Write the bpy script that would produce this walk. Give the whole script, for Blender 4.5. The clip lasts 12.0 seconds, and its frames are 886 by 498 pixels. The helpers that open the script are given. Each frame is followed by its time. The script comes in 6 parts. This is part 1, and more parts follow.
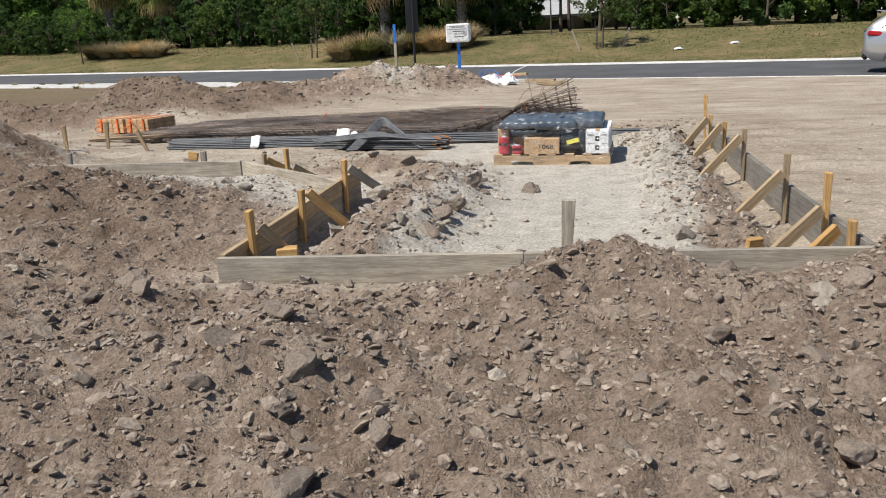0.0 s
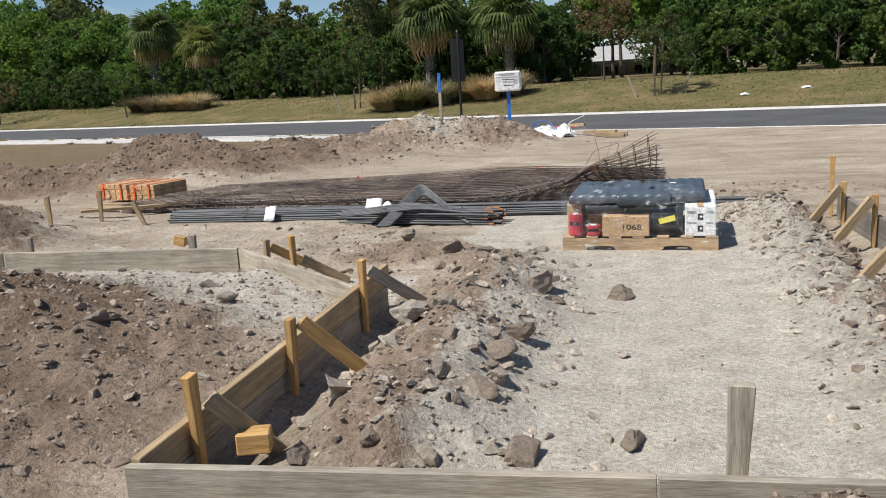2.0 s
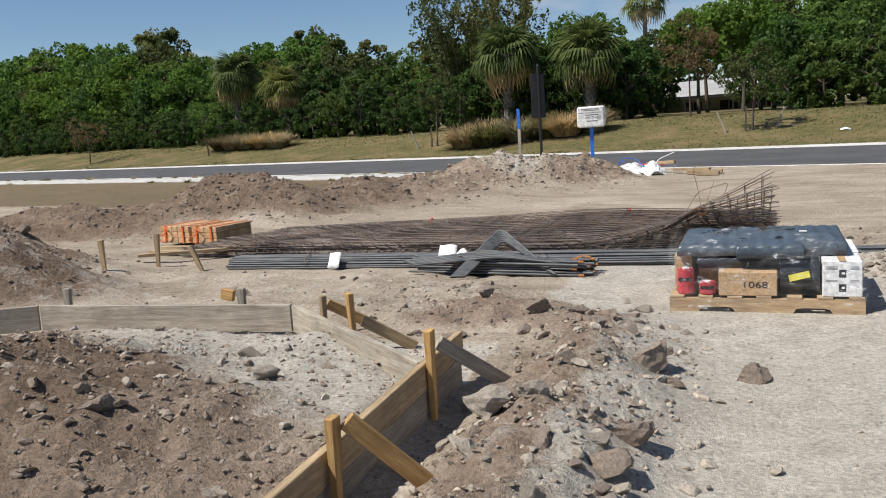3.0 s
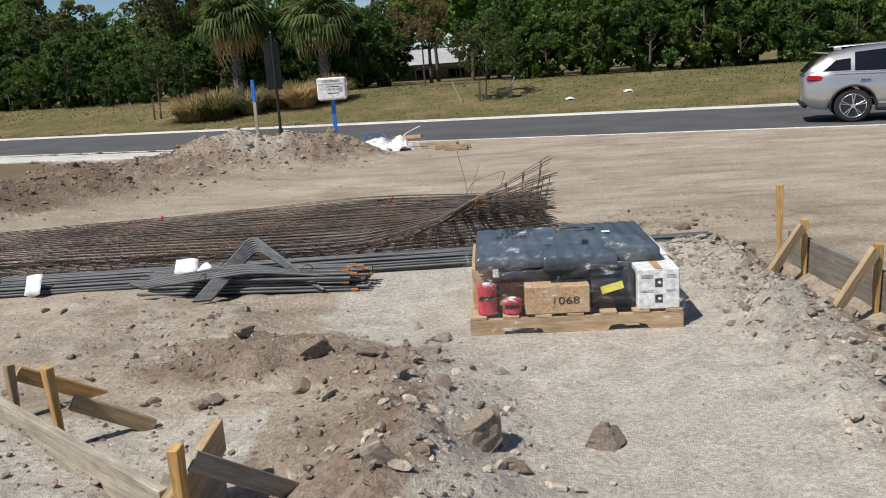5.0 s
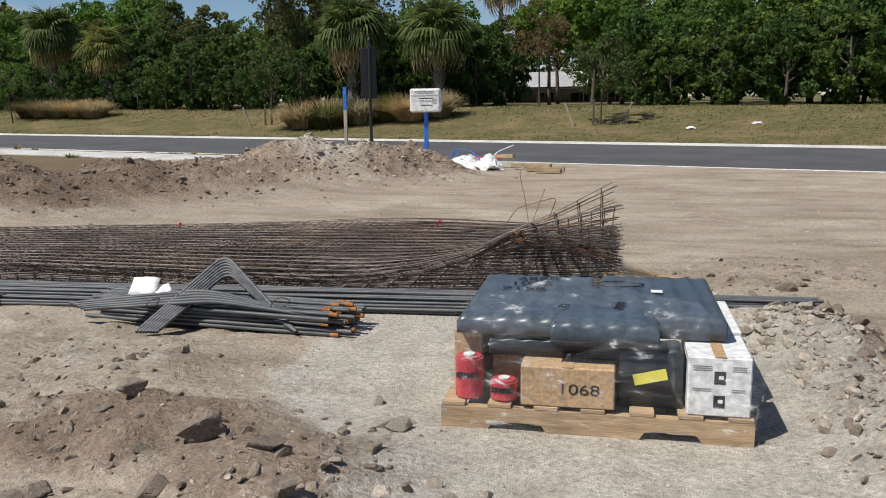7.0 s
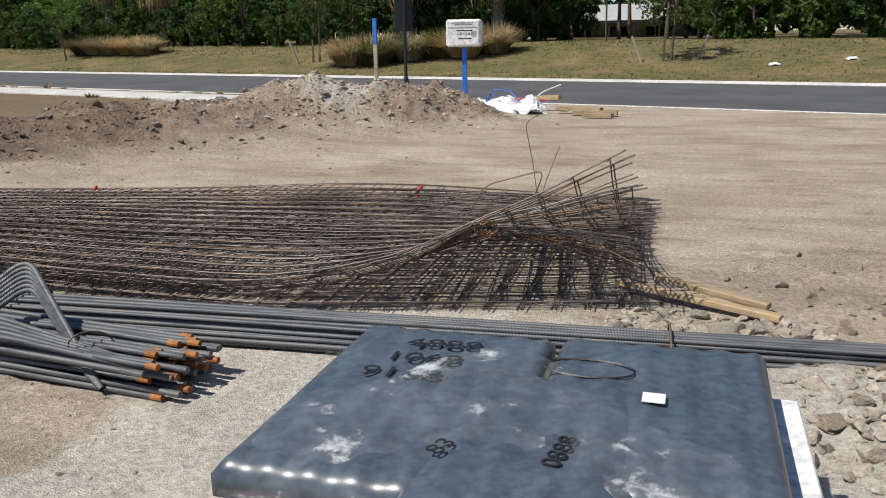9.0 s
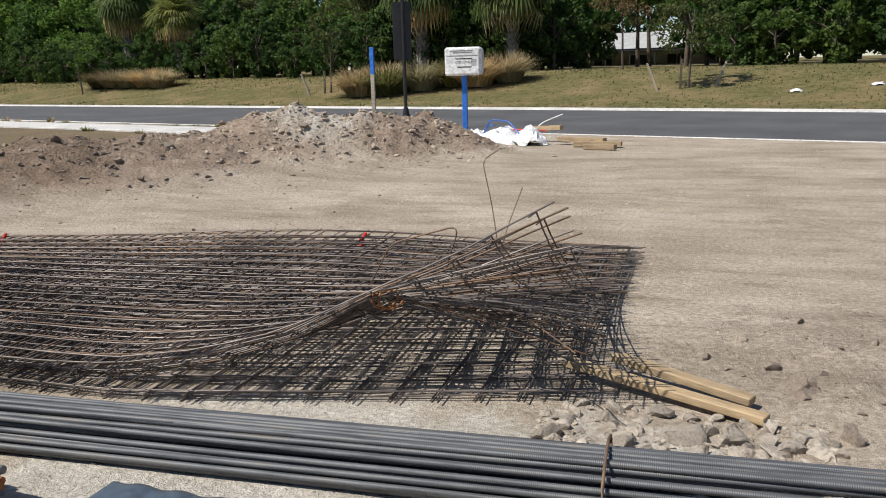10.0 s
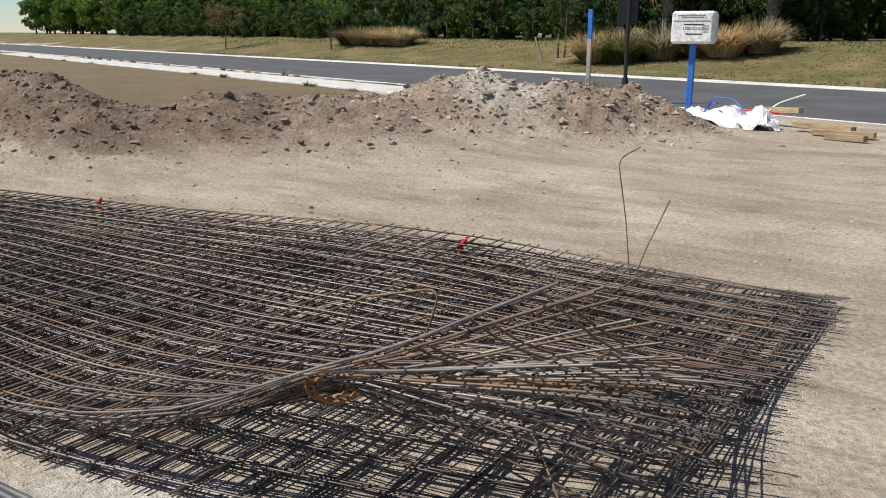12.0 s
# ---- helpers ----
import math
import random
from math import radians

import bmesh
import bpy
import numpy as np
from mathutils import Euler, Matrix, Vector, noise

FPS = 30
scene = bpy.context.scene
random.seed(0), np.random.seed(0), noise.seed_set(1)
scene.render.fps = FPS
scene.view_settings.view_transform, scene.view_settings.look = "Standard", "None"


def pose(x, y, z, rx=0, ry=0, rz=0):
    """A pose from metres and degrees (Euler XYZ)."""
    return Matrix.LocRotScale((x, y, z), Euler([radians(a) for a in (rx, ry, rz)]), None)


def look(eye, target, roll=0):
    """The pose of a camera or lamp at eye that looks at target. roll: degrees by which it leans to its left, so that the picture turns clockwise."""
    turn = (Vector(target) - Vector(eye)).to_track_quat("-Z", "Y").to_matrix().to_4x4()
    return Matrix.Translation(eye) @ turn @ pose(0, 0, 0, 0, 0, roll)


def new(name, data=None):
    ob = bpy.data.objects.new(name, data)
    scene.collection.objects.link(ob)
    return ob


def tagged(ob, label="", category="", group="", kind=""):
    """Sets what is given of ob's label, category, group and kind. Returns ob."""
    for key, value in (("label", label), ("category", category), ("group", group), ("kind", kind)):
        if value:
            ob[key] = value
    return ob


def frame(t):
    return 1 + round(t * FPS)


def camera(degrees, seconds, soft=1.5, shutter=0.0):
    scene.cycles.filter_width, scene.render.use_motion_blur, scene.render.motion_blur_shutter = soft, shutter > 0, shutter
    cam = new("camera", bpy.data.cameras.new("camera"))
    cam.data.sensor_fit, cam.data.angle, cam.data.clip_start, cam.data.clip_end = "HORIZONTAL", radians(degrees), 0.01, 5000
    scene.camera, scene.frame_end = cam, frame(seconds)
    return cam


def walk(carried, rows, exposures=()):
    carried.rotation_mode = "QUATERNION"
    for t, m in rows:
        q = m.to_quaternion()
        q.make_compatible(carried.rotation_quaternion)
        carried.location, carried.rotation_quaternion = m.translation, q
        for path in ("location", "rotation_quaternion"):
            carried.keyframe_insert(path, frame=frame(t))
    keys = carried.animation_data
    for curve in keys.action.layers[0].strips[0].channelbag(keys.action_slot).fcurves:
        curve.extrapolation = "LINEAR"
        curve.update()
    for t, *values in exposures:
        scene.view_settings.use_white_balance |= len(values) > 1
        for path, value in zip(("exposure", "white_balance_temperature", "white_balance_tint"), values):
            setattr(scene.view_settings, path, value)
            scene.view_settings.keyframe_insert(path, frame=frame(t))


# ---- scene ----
cam = camera(56.2, 12.0, soft=1.0)
PATH = [
    (0, (0.857, 0.47, 1.436), (0.439, 2.357, 0.923), -2.6),
    (0.5, (0.714, 0.985, 1.434), (0.308, 2.871, 0.907), -1.4),
    (1, (0.619, 1.532, 1.499), (0.178, 3.449, 1.138), -1.9),
    (1.5, (0.5, 2.01, 1.513), (-0.03, 3.899, 1.128), -3.1),
    (2, (0.38, 2.454, 1.441), (-0.148, 4.342, 1.041), -3.4),
    (2.5, (0.295, 2.937, 1.38), (-0.474, 4.764, 1.116), -3.8),
    (2.7, (0.205, 3.128, 1.384), (-0.536, 4.966, 1.106), -3.8),
    (4.3, (-0.401, 4.135, 1.478), (-0.983, 6.014, 1.12), -5.1),
    (4.5, (-0.471, 4.282, 1.474), (-0.875, 6.204, 1.097), -5.1),
    (5, (-0.38, 4.552, 1.523), (-0.474, 6.505, 1.105), -3.8),
    (5.5, (-0.131, 4.834, 1.498), (-0.097, 6.782, 1.048), -4.0),
    (6, (0.009, 5.093, 1.438), (0.171, 7.039, 1.005), -3.1),
    (6.5, (0.063, 5.562, 1.422), (-0.04, 7.523, 1.04), -2.1),
    (7, (0.151, 6.003, 1.329), (-0.22, 7.935, 0.973), -0.7),
    (7.2, (0.187, 6.207, 1.318), (-0.192, 8.112, 0.841), -2.0),
    (8.8, (0.397, 7.828, 1.22), (-0.158, 9.683, 0.72), -1.1),
    (9, (0.431, 7.995, 1.251), (-0.103, 9.857, 0.754), -1.0),
    (9.5, (0.589, 8.433, 1.245), (0.001, 10.306, 0.862), -1.5),
    (10, (0.676, 8.921, 1.207), (0.078, 10.781, 0.779), -1.6),
    (10.5, (0.706, 9.28, 1.229), (0.043, 11.11, 0.768), -0.2),
    (11, (0.809, 9.618, 1.196), (-0.178, 11.284, 0.695), -1.0),
    (11.5, (0.779, 9.976, 1.177), (-0.226, 11.623, 0.649), 0.8),
    (12, (0.818, 10.263, 1.19), (-0.275, 11.861, 0.688), 0.2),
]
walk(cam, [(t, look(eye, target, roll)) for t, eye, target, roll in PATH], exposures=[(0.0, 0.28), (5.5, 0.08), (7.0, 0.04), (9.5, 0.2), (12.0, 0.28)])

# ---- world and sun ----
SUN_TO = Vector((-0.46, -0.40, 0.88)).normalized()
world = bpy.data.worlds.new("sky")
scene.world = world
world.use_nodes = True
wn, wl = world.node_tree.nodes, world.node_tree.links
wbg = wn["Background"]
wsky = wn.new("ShaderNodeTexSky")
wsky.sky_type, wsky.sun_disc = "NISHITA", False
wsky.sun_elevation = math.asin(SUN_TO.z)
wsky.sun_rotation = math.atan2(SUN_TO.x, SUN_TO.y)
wsky.air_density, wsky.dust_density, wsky.ozone_density = 0.9, 0.0, 5.0
wtc, wmap, wno, wramp, wmix = (wn.new("ShaderNode" + k) for k in ("TexCoord", "Mapping", "TexNoise", "ValToRGB", "MixRGB"))
wmap.inputs["Scale"].default_value = (2.0, 2.0, 7.0)
wno.inputs["Scale"].default_value, wno.inputs["Detail"].default_value = 1.8, 7.0
wramp.color_ramp.elements[0].position, wramp.color_ramp.elements[1].position = 0.54, 0.74
wmix.inputs[2].default_value = (6.5, 6.6, 6.9, 1)
wl.new(wtc.outputs["Generated"], wmap.inputs[0])
wl.new(wmap.outputs[0], wno.inputs["Vector"])
wl.new(wno.outputs["Fac"], wramp.inputs[0])
wl.new(wramp.outputs[0], wmix.inputs[0])
wl.new(wsky.outputs[0], wmix.inputs[1])
wl.new(wmix.outputs[0], wbg.inputs[0])
wbg.inputs[1].default_value = 0.078
sun = new("sun", bpy.data.lights.new("sun", "SUN"))
sun.data.energy, sun.data.angle, sun.data.color = 4.85, radians(0.53), (1.0, 0.955, 0.88)
sun.matrix_world = look((0, 0, 40), Vector((0, 0, 40)) - SUN_TO)


# ---- materials ----
def shader(name, rough=0.8, metal=0.0):
    m = bpy.data.materials.new(name)
    m.use_nodes = True
    n, l = m.node_tree.nodes, m.node_tree.links
    b = n["Principled BSDF"]
    b.inputs["Roughness"].default_value, b.inputs["Metallic"].default_value = rough, metal
    return m, n, l, b


def texture(n, l, scale, detail=5.0, stretch=None, coords="Object", rough=0.6):
    tc, t = n.new("ShaderNodeTexCoord"), n.new("ShaderNodeTexNoise")
    t.inputs["Scale"].default_value, t.inputs["Detail"].default_value, t.inputs["Roughness"].default_value = scale, detail, rough
    if stretch:
        mp = n.new("ShaderNodeMapping")
        mp.inputs["Scale"].default_value = stretch
        l.new(tc.outputs[coords], mp.inputs[0])
        l.new(mp.outputs[0], t.inputs["Vector"])
    else:
        l.new(tc.outputs[coords], t.inputs["Vector"])
    return t


def ramp(n, l, source, stops):
    r = n.new("ShaderNodeValToRGB")
    while len(r.color_ramp.elements) < len(stops):
        r.color_ramp.elements.new(0.5)
    for e, (p, c) in zip(r.color_ramp.elements, stops):
        e.position, e.color = p, (*c, 1) if len(c) == 3 else c
    l.new(source, r.inputs[0])
    return r


def mix(n, l, fac, a, b, kind="MIX"):
    m = n.new("ShaderNodeMixRGB")
    m.blend_type = kind
    for socket, v in zip(m.inputs, (fac, a, b)):
        if isinstance(v, (int, float)):
            socket.default_value = v
        elif isinstance(v, tuple):
            socket.default_value = (*v, 1)
        else:
            l.new(v, socket)
    return m.outputs[0]


def bump(n, l, b, source, strength, distance):
    k = n.new("ShaderNodeBump")
    k.inputs["Strength"].default_value, k.inputs["Distance"].default_value = strength, distance
    l.new(source, k.inputs["Height"])
    l.new(k.outputs[0], b.inputs["Normal"])


def speckled(name, dark, light, scale=8.0, rough=0.8, metal=0.0, relief=0.0, stretch=None, fine=6.0, vary=0.0, islands=0.0):
    """Two scales of noise between two colours, with fine relief; vary: how much each object differs in brightness."""
    m, n, l, b = shader(name, rough, metal)
    t1, t2 = texture(n, l, scale, 4, stretch), texture(n, l, scale * fine, 5, stretch)
    mid = tuple((a + c) / 2 for a, c in zip(dark, light))
    c1 = ramp(n, l, t1.outputs["Fac"], [(0.32, dark), (0.5, mid), (0.68, light)])
    c2 = ramp(n, l, t2.outputs["Fac"], [(0.3, (0.62, 0.62, 0.62)), (0.7, (1.22, 1.22, 1.22))])
    col = mix(n, l, 1.0, c1.outputs[0], c2.outputs[0], "MULTIPLY")
    if vary:
        oi = n.new("ShaderNodeObjectInfo")
        r = ramp(n, l, oi.outputs["Random"], [(0, (1 - vary,) * 3), (1, (1 + vary,) * 3)])
        col = mix(n, l, 1.0, col, r.outputs[0], "MULTIPLY")
    if islands:
        g = n.new("ShaderNodeNewGeometry")
        r = ramp(n, l, g.outputs["Random Per Island"], [(0, (1 - islands,) * 3), (1, (1 + islands,) * 3)])
        col = mix(n, l, 1.0, col, r.outputs[0], "MULTIPLY")
    l.new(col, b.inputs["Base Color"])
    if relief:
        bump(n, l, b, t2.outputs["Fac"], 0.7, relief)
    return m


def timber(name, dark, light, rough=0.75, scale=3.0):
    """Sawn wood with its grain along the piece's own x axis."""
    m, n, l, b = shader(name, rough)
    t1 = texture(n, l, scale, 6, (1.0, 14.0, 14.0))
    t2 = texture(n, l, scale * 5, 5, (1.0, 22.0, 22.0))
    t3 = texture(n, l, 2.2, 4)
    c1 = ramp(n, l, t1.outputs["Fac"], [(0.3, dark), (0.62, light)])
    c2 = ramp(n, l, t2.outputs["Fac"], [(0.35, (0.7, 0.68, 0.66)), (0.65, (1.12, 1.12, 1.12))])
    c3 = ramp(n, l, t3.outputs["Fac"], [(0.35, (0.72, 0.72, 0.74)), (0.6, (1.05, 1.05, 1.05))])
    oi = n.new("ShaderNodeObjectInfo")
    c4 = ramp(n, l, oi.outputs["Random"], [(0, (0.8, 0.8, 0.82)), (1, (1.12, 1.1, 1.05))])
    col = mix(n, l, 1.0, c1.outputs[0], c2.outputs[0], "MULTIPLY")
    col = mix(n, l, 1.0, col, c3.outputs[0], "MULTIPLY")
    col = mix(n, l, 1.0, col, c4.outputs[0], "MULTIPLY")
    l.new(col, b.inputs["Base Color"])
    bump(n, l, b, t2.outputs["Fac"], 0.6, 0.002)
    return m


def soil():
    """Sandy building-site soil; the sheet's attribute says how much brown dirt (red), pale fill (green) and turf (blue) lies where."""
    m, n, l, b = shader("site_soil", 0.95)
    b.inputs["Specular IOR Level"].default_value = 0.15
    at = n.new("ShaderNodeAttribute")
    at.attribute_name = "soil"
    sep = n.new("ShaderNodeSeparateColor")
    l.new(at.outputs["Color"], sep.inputs[0])
    big, midn, fine, grit = (texture(n, l, s, d) for s, d in ((0.6, 5), (5.0, 6), (38.0, 6), (150.0, 3)))
    tan = ramp(n, l, big.outputs["Fac"], [(0.3, (0.329, 0.267, 0.202)), (0.55, (0.434, 0.368, 0.291)), (0.75, (0.508, 0.440, 0.353))]).outputs[0]
    streak = texture(n, l, 1.0, 6, (0.7, 2.2, 1.0))
    tread = texture(n, l, 1.9, 7, (1.0, 3.2, 1.0), rough=0.72)
    tan = mix(n, l, 1.0, tan, ramp(n, l, streak.outputs["Fac"], [(0.36, (0.82, 0.81, 0.79)), (0.55, (1.06, 1.06, 1.07))]).outputs[0], "MULTIPLY")
    tan = mix(n, l, 1.0, tan, ramp(n, l, tread.outputs["Fac"], [(0.36, (0.80, 0.78, 0.76)), (0.46, (1, 1, 1)), (0.62, (1.08, 1.08, 1.08))]).outputs[0], "MULTIPLY")
    brown = ramp(n, l, midn.outputs["Fac"], [(0.3, (0.253, 0.186, 0.138)), (0.55, (0.379, 0.292, 0.223)), (0.72, (0.492, 0.399, 0.313))]).outputs[0]
    brown = mix(n, l, at.outputs["Alpha"], brown, mix(n, l, 1.0, brown, (0.74, 0.71, 0.68), "MULTIPLY"))
    pale = ramp(n, l, midn.outputs["Fac"], [(0.3, (0.421, 0.380, 0.322)), (0.6, (0.562, 0.518, 0.450))]).outputs[0]
    turf = ramp(n, l, midn.outputs["Fac"], [(0.3, (0.085, 0.085, 0.032)), (0.5, (0.135, 0.122, 0.05)), (0.7, (0.21, 0.17, 0.085))]).outputs[0]
    dry = ramp(n, l, big.outputs["Fac"], [(0.46, (0.0, 0.0, 0.0)), (0.66, (0.7, 0.7, 0.7))]).outputs[0]
    turf = mix(n, l, dry, turf, (0.27, 0.195, 0.105))

    def edge(socket):
        j = n.new("ShaderNodeMath")
        j.operation = "MULTIPLY_ADD"
        l.new(midn.outputs["Fac"], j.inputs[0])
        j.inputs[1].default_value = 0.9
        l.new(socket, j.inputs[2])
        return ramp(n, l, j.outputs[0], [(0.75, (0, 0, 0)), (1.12, (1, 1, 1))]).outputs[0]
    col = mix(n, l, edge(sep.outputs[0]), tan, brown)
    col = mix(n, l, edge(sep.outputs[1]), col, pale)
    col = mix(n, l, edge(sep.outputs[2]), col, turf)
    f = ramp(n, l, fine.outputs["Fac"], [(0.3, (0.66, 0.66, 0.66)), (0.7, (1.25, 1.25, 1.25))]).outputs[0]
    g = ramp(n, l, grit.outputs["Fac"], [(0.34, (0.6, 0.58, 0.56)), (0.5, (1, 1, 1)), (0.68, (1.0, 1.0, 1.0)), (0.76, (1.6, 1.58, 1.5))]).outputs[0]
    col = mix(n, l, 1.0, col, f, "MULTIPLY")
    col = mix(n, l, 0.8, col, g, "MULTIPLY")
    l.new(col, b.inputs["Base Color"])
    s = n.new("ShaderNodeMath")
    s.operation = "ADD"
    l.new(fine.outputs["Fac"], s.inputs[0])
    l.new(grit.outputs["Fac"], s.inputs[1])
    crumb = texture(n, l, 15.0, 7, rough=0.7)
    deep = n.new("ShaderNodeMath")
    deep.operation = "MULTIPLY_ADD"
    l.new(sep.outputs[0], deep.inputs[0])
    deep.inputs[1].default_value, deep.inputs[2].default_value = 7.0, 1.5
    total = n.new("ShaderNodeMath")
    total.operation = "MULTIPLY_ADD"
    l.new(crumb.outputs["Fac"], total.inputs[0])
    l.new(deep.outputs[0], total.inputs[1])
    l.new(s.outputs[0], total.inputs[2])
    bump(n, l, b, total.outputs[0], 0.95, 0.0105)
    return m


def leafy(name, dark, light, scale=1.3):
    m, n, l, b = shader(name, 0.7)
    b.inputs["Specular IOR Level"].default_value = 0.25
    g = n.new("ShaderNodeNewGeometry")
    t = texture(n, l, scale, 3)
    c1 = ramp(n, l, t.outputs["Fac"], [(0.35, dark), (0.65, light)])
    c2 = ramp(n, l, g.outputs["Random Per Island"], [(0, (0.75, 0.78, 0.72)), (1, (1.5, 1.45, 1.3))])
    oi = n.new("ShaderNodeObjectInfo")
    c3 = ramp(n, l, oi.outputs["Random"], [(0, (0.72, 0.8, 0.8)), (0.5, (1, 1, 1)), (1, (1.3, 1.15, 0.95))])
    col = mix(n, l, 1.0, c1.outputs[0], c2.outputs[0], "MULTIPLY")
    col = mix(n, l, 1.0, col, c3.outputs[0], "MULTIPLY")
    l.new(col, b.inputs["Base Color"])
    tr, ms = n.new("ShaderNodeBsdfTranslucent"), n.new("ShaderNodeMixShader")
    l.new(col, tr.inputs[0])
    ms.inputs[0].default_value = 0.45
    l.new(b.outputs[0], ms.inputs[1])
    l.new(tr.outputs[0], ms.inputs[2])
    l.new(ms.outputs[0], n["Material Output"].inputs[0])
    return m


def clear_film():
    m, n, l, b = shader("stretch_film", 0.12)
    b.inputs["Base Color"].default_value = (0.9, 0.92, 0.93, 1)
    tp, ms = n.new("ShaderNodeBsdfTransparent"), n.new("ShaderNodeMixShader")
    t = texture(n, l, 9.0, 6, (1, 1, 2.5))
    f = ramp(n, l, t.outputs["Fac"], [(0.44, (0.015,) * 3), (0.60, (0.05,) * 3), (0.70, (0.52,) * 3)])
    l.new(f.outputs[0], ms.inputs[0])
    l.new(tp.outputs[0], ms.inputs[1])
    l.new(b.outputs[0], ms.inputs[2])
    l.new(ms.outputs[0], n["Material Output"].inputs[0])
    bump(n, l, b, t.outputs["Fac"], 1.0, 0.03)
    return m


def plain(name, color, rough=0.6, metal=0.0):
    m, n, l, b = shader(name, rough, metal)
    t = texture(n, l, 14.0, 4)
    c = ramp(n, l, t.outputs["Fac"], [(0.3, tuple(v * 0.82 for v in color)), (0.7, tuple(min(1.0, v * 1.08) for v in color))])
    l.new(c.outputs[0], b.inputs["Base Color"])
    return m


def ribbed_steel():
    m, n, l, b = shader("rebar_steel", 0.55, 0.35)
    t = texture(n, l, 7.0, 5, (0.6, 6, 6))
    c = ramp(n, l, t.outputs["Fac"], [(0.3, (0.055, 0.058, 0.062)), (0.55, (0.135, 0.14, 0.146)), (0.70, (0.16, 0.145, 0.13)), (0.78, (0.24, 0.13, 0.06))])
    l.new(c.outputs[0], b.inputs["Base Color"])
    tc, w = n.new("ShaderNodeTexCoord"), n.new("ShaderNodeTexWave")
    w.bands_direction = "X"
    w.inputs["Scale"].default_value = 55.0
    l.new(tc.outputs["Object"], w.inputs["Vector"])
    bump(n, l, b, w.outputs["Fac"], 0.35, 0.002)
    return m


SOIL = soil()
CLOD = speckled("dirt_clod", (0.193, 0.147, 0.111), (0.348, 0.285, 0.227), 9, 0.95, relief=0.016, vary=0.2, islands=0.2)
CLOD_PALE = speckled("pale_clod", (0.280, 0.239, 0.190), (0.437, 0.379, 0.314), 9, 0.95, relief=0.016, vary=0.2, islands=0.25)
ASPHALT = speckled("asphalt", (0.062, 0.062, 0.064), (0.10, 0.10, 0.102), 0.7, 0.9, relief=0.004, fine=60)
CONCRETE = speckled("kerb_concrete", (0.46, 0.445, 0.42), (0.64, 0.62, 0.585), 1.2, 0.9, relief=0.003, fine=18)
OLDWOOD = timber("weathered_board", (0.27, 0.23, 0.18), (0.46, 0.42, 0.35))
# same grain as the weathered board in a darker grey
DARKWOOD = timber("dark_grey_board", (0.13, 0.118, 0.10), (0.25, 0.23, 0.20))
SANDCLOD = speckled("sandy_clod", (0.30, 0.238, 0.175), (0.47, 0.39, 0.305), 9, 0.95, relief=0.014, islands=0.25)
HEAPCLOD = speckled("dark_clod", (0.132, 0.099, 0.073), (0.264, 0.209, 0.163), 9, 0.95, relief=0.012)
NEWWOOD = timber("yellow_pine", (0.42, 0.23, 0.075), (0.68, 0.43, 0.17))
MIDWOOD = timber("aged_pine", (0.32, 0.23, 0.13), (0.52, 0.39, 0.235))
PALLETWOOD = timber("pallet_wood", (0.36, 0.235, 0.125), (0.58, 0.42, 0.25))
STEEL = ribbed_steel()
WIRE = speckled("mesh_wire", (0.10, 0.083, 0.076), (0.27, 0.23, 0.205), 1.5, 0.5, 0.45, fine=8, vary=0.2)
RUSTWIRE = speckled("rusty_wire", (0.10, 0.066, 0.05), (0.26, 0.165, 0.10), 1.5, 0.65, 0.25, fine=8, vary=0.2)
TIERUST = speckled("orange_rust", (0.22, 0.08, 0.025), (0.42, 0.17, 0.05), 12, 0.85)
CARTON = speckled("carton", (0.42, 0.27, 0.14), (0.52, 0.345, 0.19), 3, 0.8, fine=20)
WHITEBOX = speckled("white_carton", (0.70, 0.70, 0.69), (0.80, 0.80, 0.79), 3, 0.6, fine=10)
INK = plain("black_ink", (0.015, 0.015, 0.015), 0.5)
GREYINK = plain("grey_print", (0.22, 0.22, 0.23), 0.6)
PLASTIC = speckled("blue_grey_sheet", (0.053, 0.070, 0.089), (0.089, 0.112, 0.138), 4, 0.32, fine=9)
DARKPLASTIC = speckled("dark_sheet", (0.018, 0.022, 0.028), (0.035, 0.042, 0.05), 4, 0.4, fine=9)
REDPLASTIC = speckled("red_wrap", (0.42, 0.035, 0.05), (0.58, 0.07, 0.09), 6, 0.35)
YELLOW = plain("yellow_label", (0.80, 0.72, 0.12), 0.5)
FILM = clear_film()
BRICK = speckled("tan_brick", (0.42, 0.25, 0.13), (0.58, 0.38, 0.21), 5, 0.85, relief=0.002, vary=0.18)
ORANGE = plain("orange_strap", (0.80, 0.16, 0.035), 0.45)
REDFLAG = plain("red_clip", (0.75, 0.045, 0.03), 0.45)
PAPER = plain("white_tag", (0.78, 0.78, 0.77), 0.6)
BLUEPAINT = speckled("blue_paint", (0.015, 0.125, 0.50), (0.03, 0.19, 0.66), 4, 0.55)
BOXWHITE = speckled("white_plastic", (0.72, 0.72, 0.70), (0.84, 0.84, 0.82), 3, 0.45)
BLACKMETAL = speckled("black_metal", (0.008, 0.008, 0.009), (0.018, 0.018, 0.02), 5, 0.45)
BAG = speckled("white_bag", (0.66, 0.66, 0.66), (0.84, 0.84, 0.83), 5, 0.4)
BLUEPLASTIC = plain("blue_tube", (0.03, 0.13, 0.5), 0.4)
BARK = speckled("bark", (0.055, 0.042, 0.03), (0.16, 0.125, 0.095), 6, 0.95, relief=0.02, stretch=(4, 4, 1))
PALMBARK = speckled("palm_bark", (0.09, 0.078, 0.065), (0.34, 0.31, 0.27), 7, 0.95, relief=0.03)
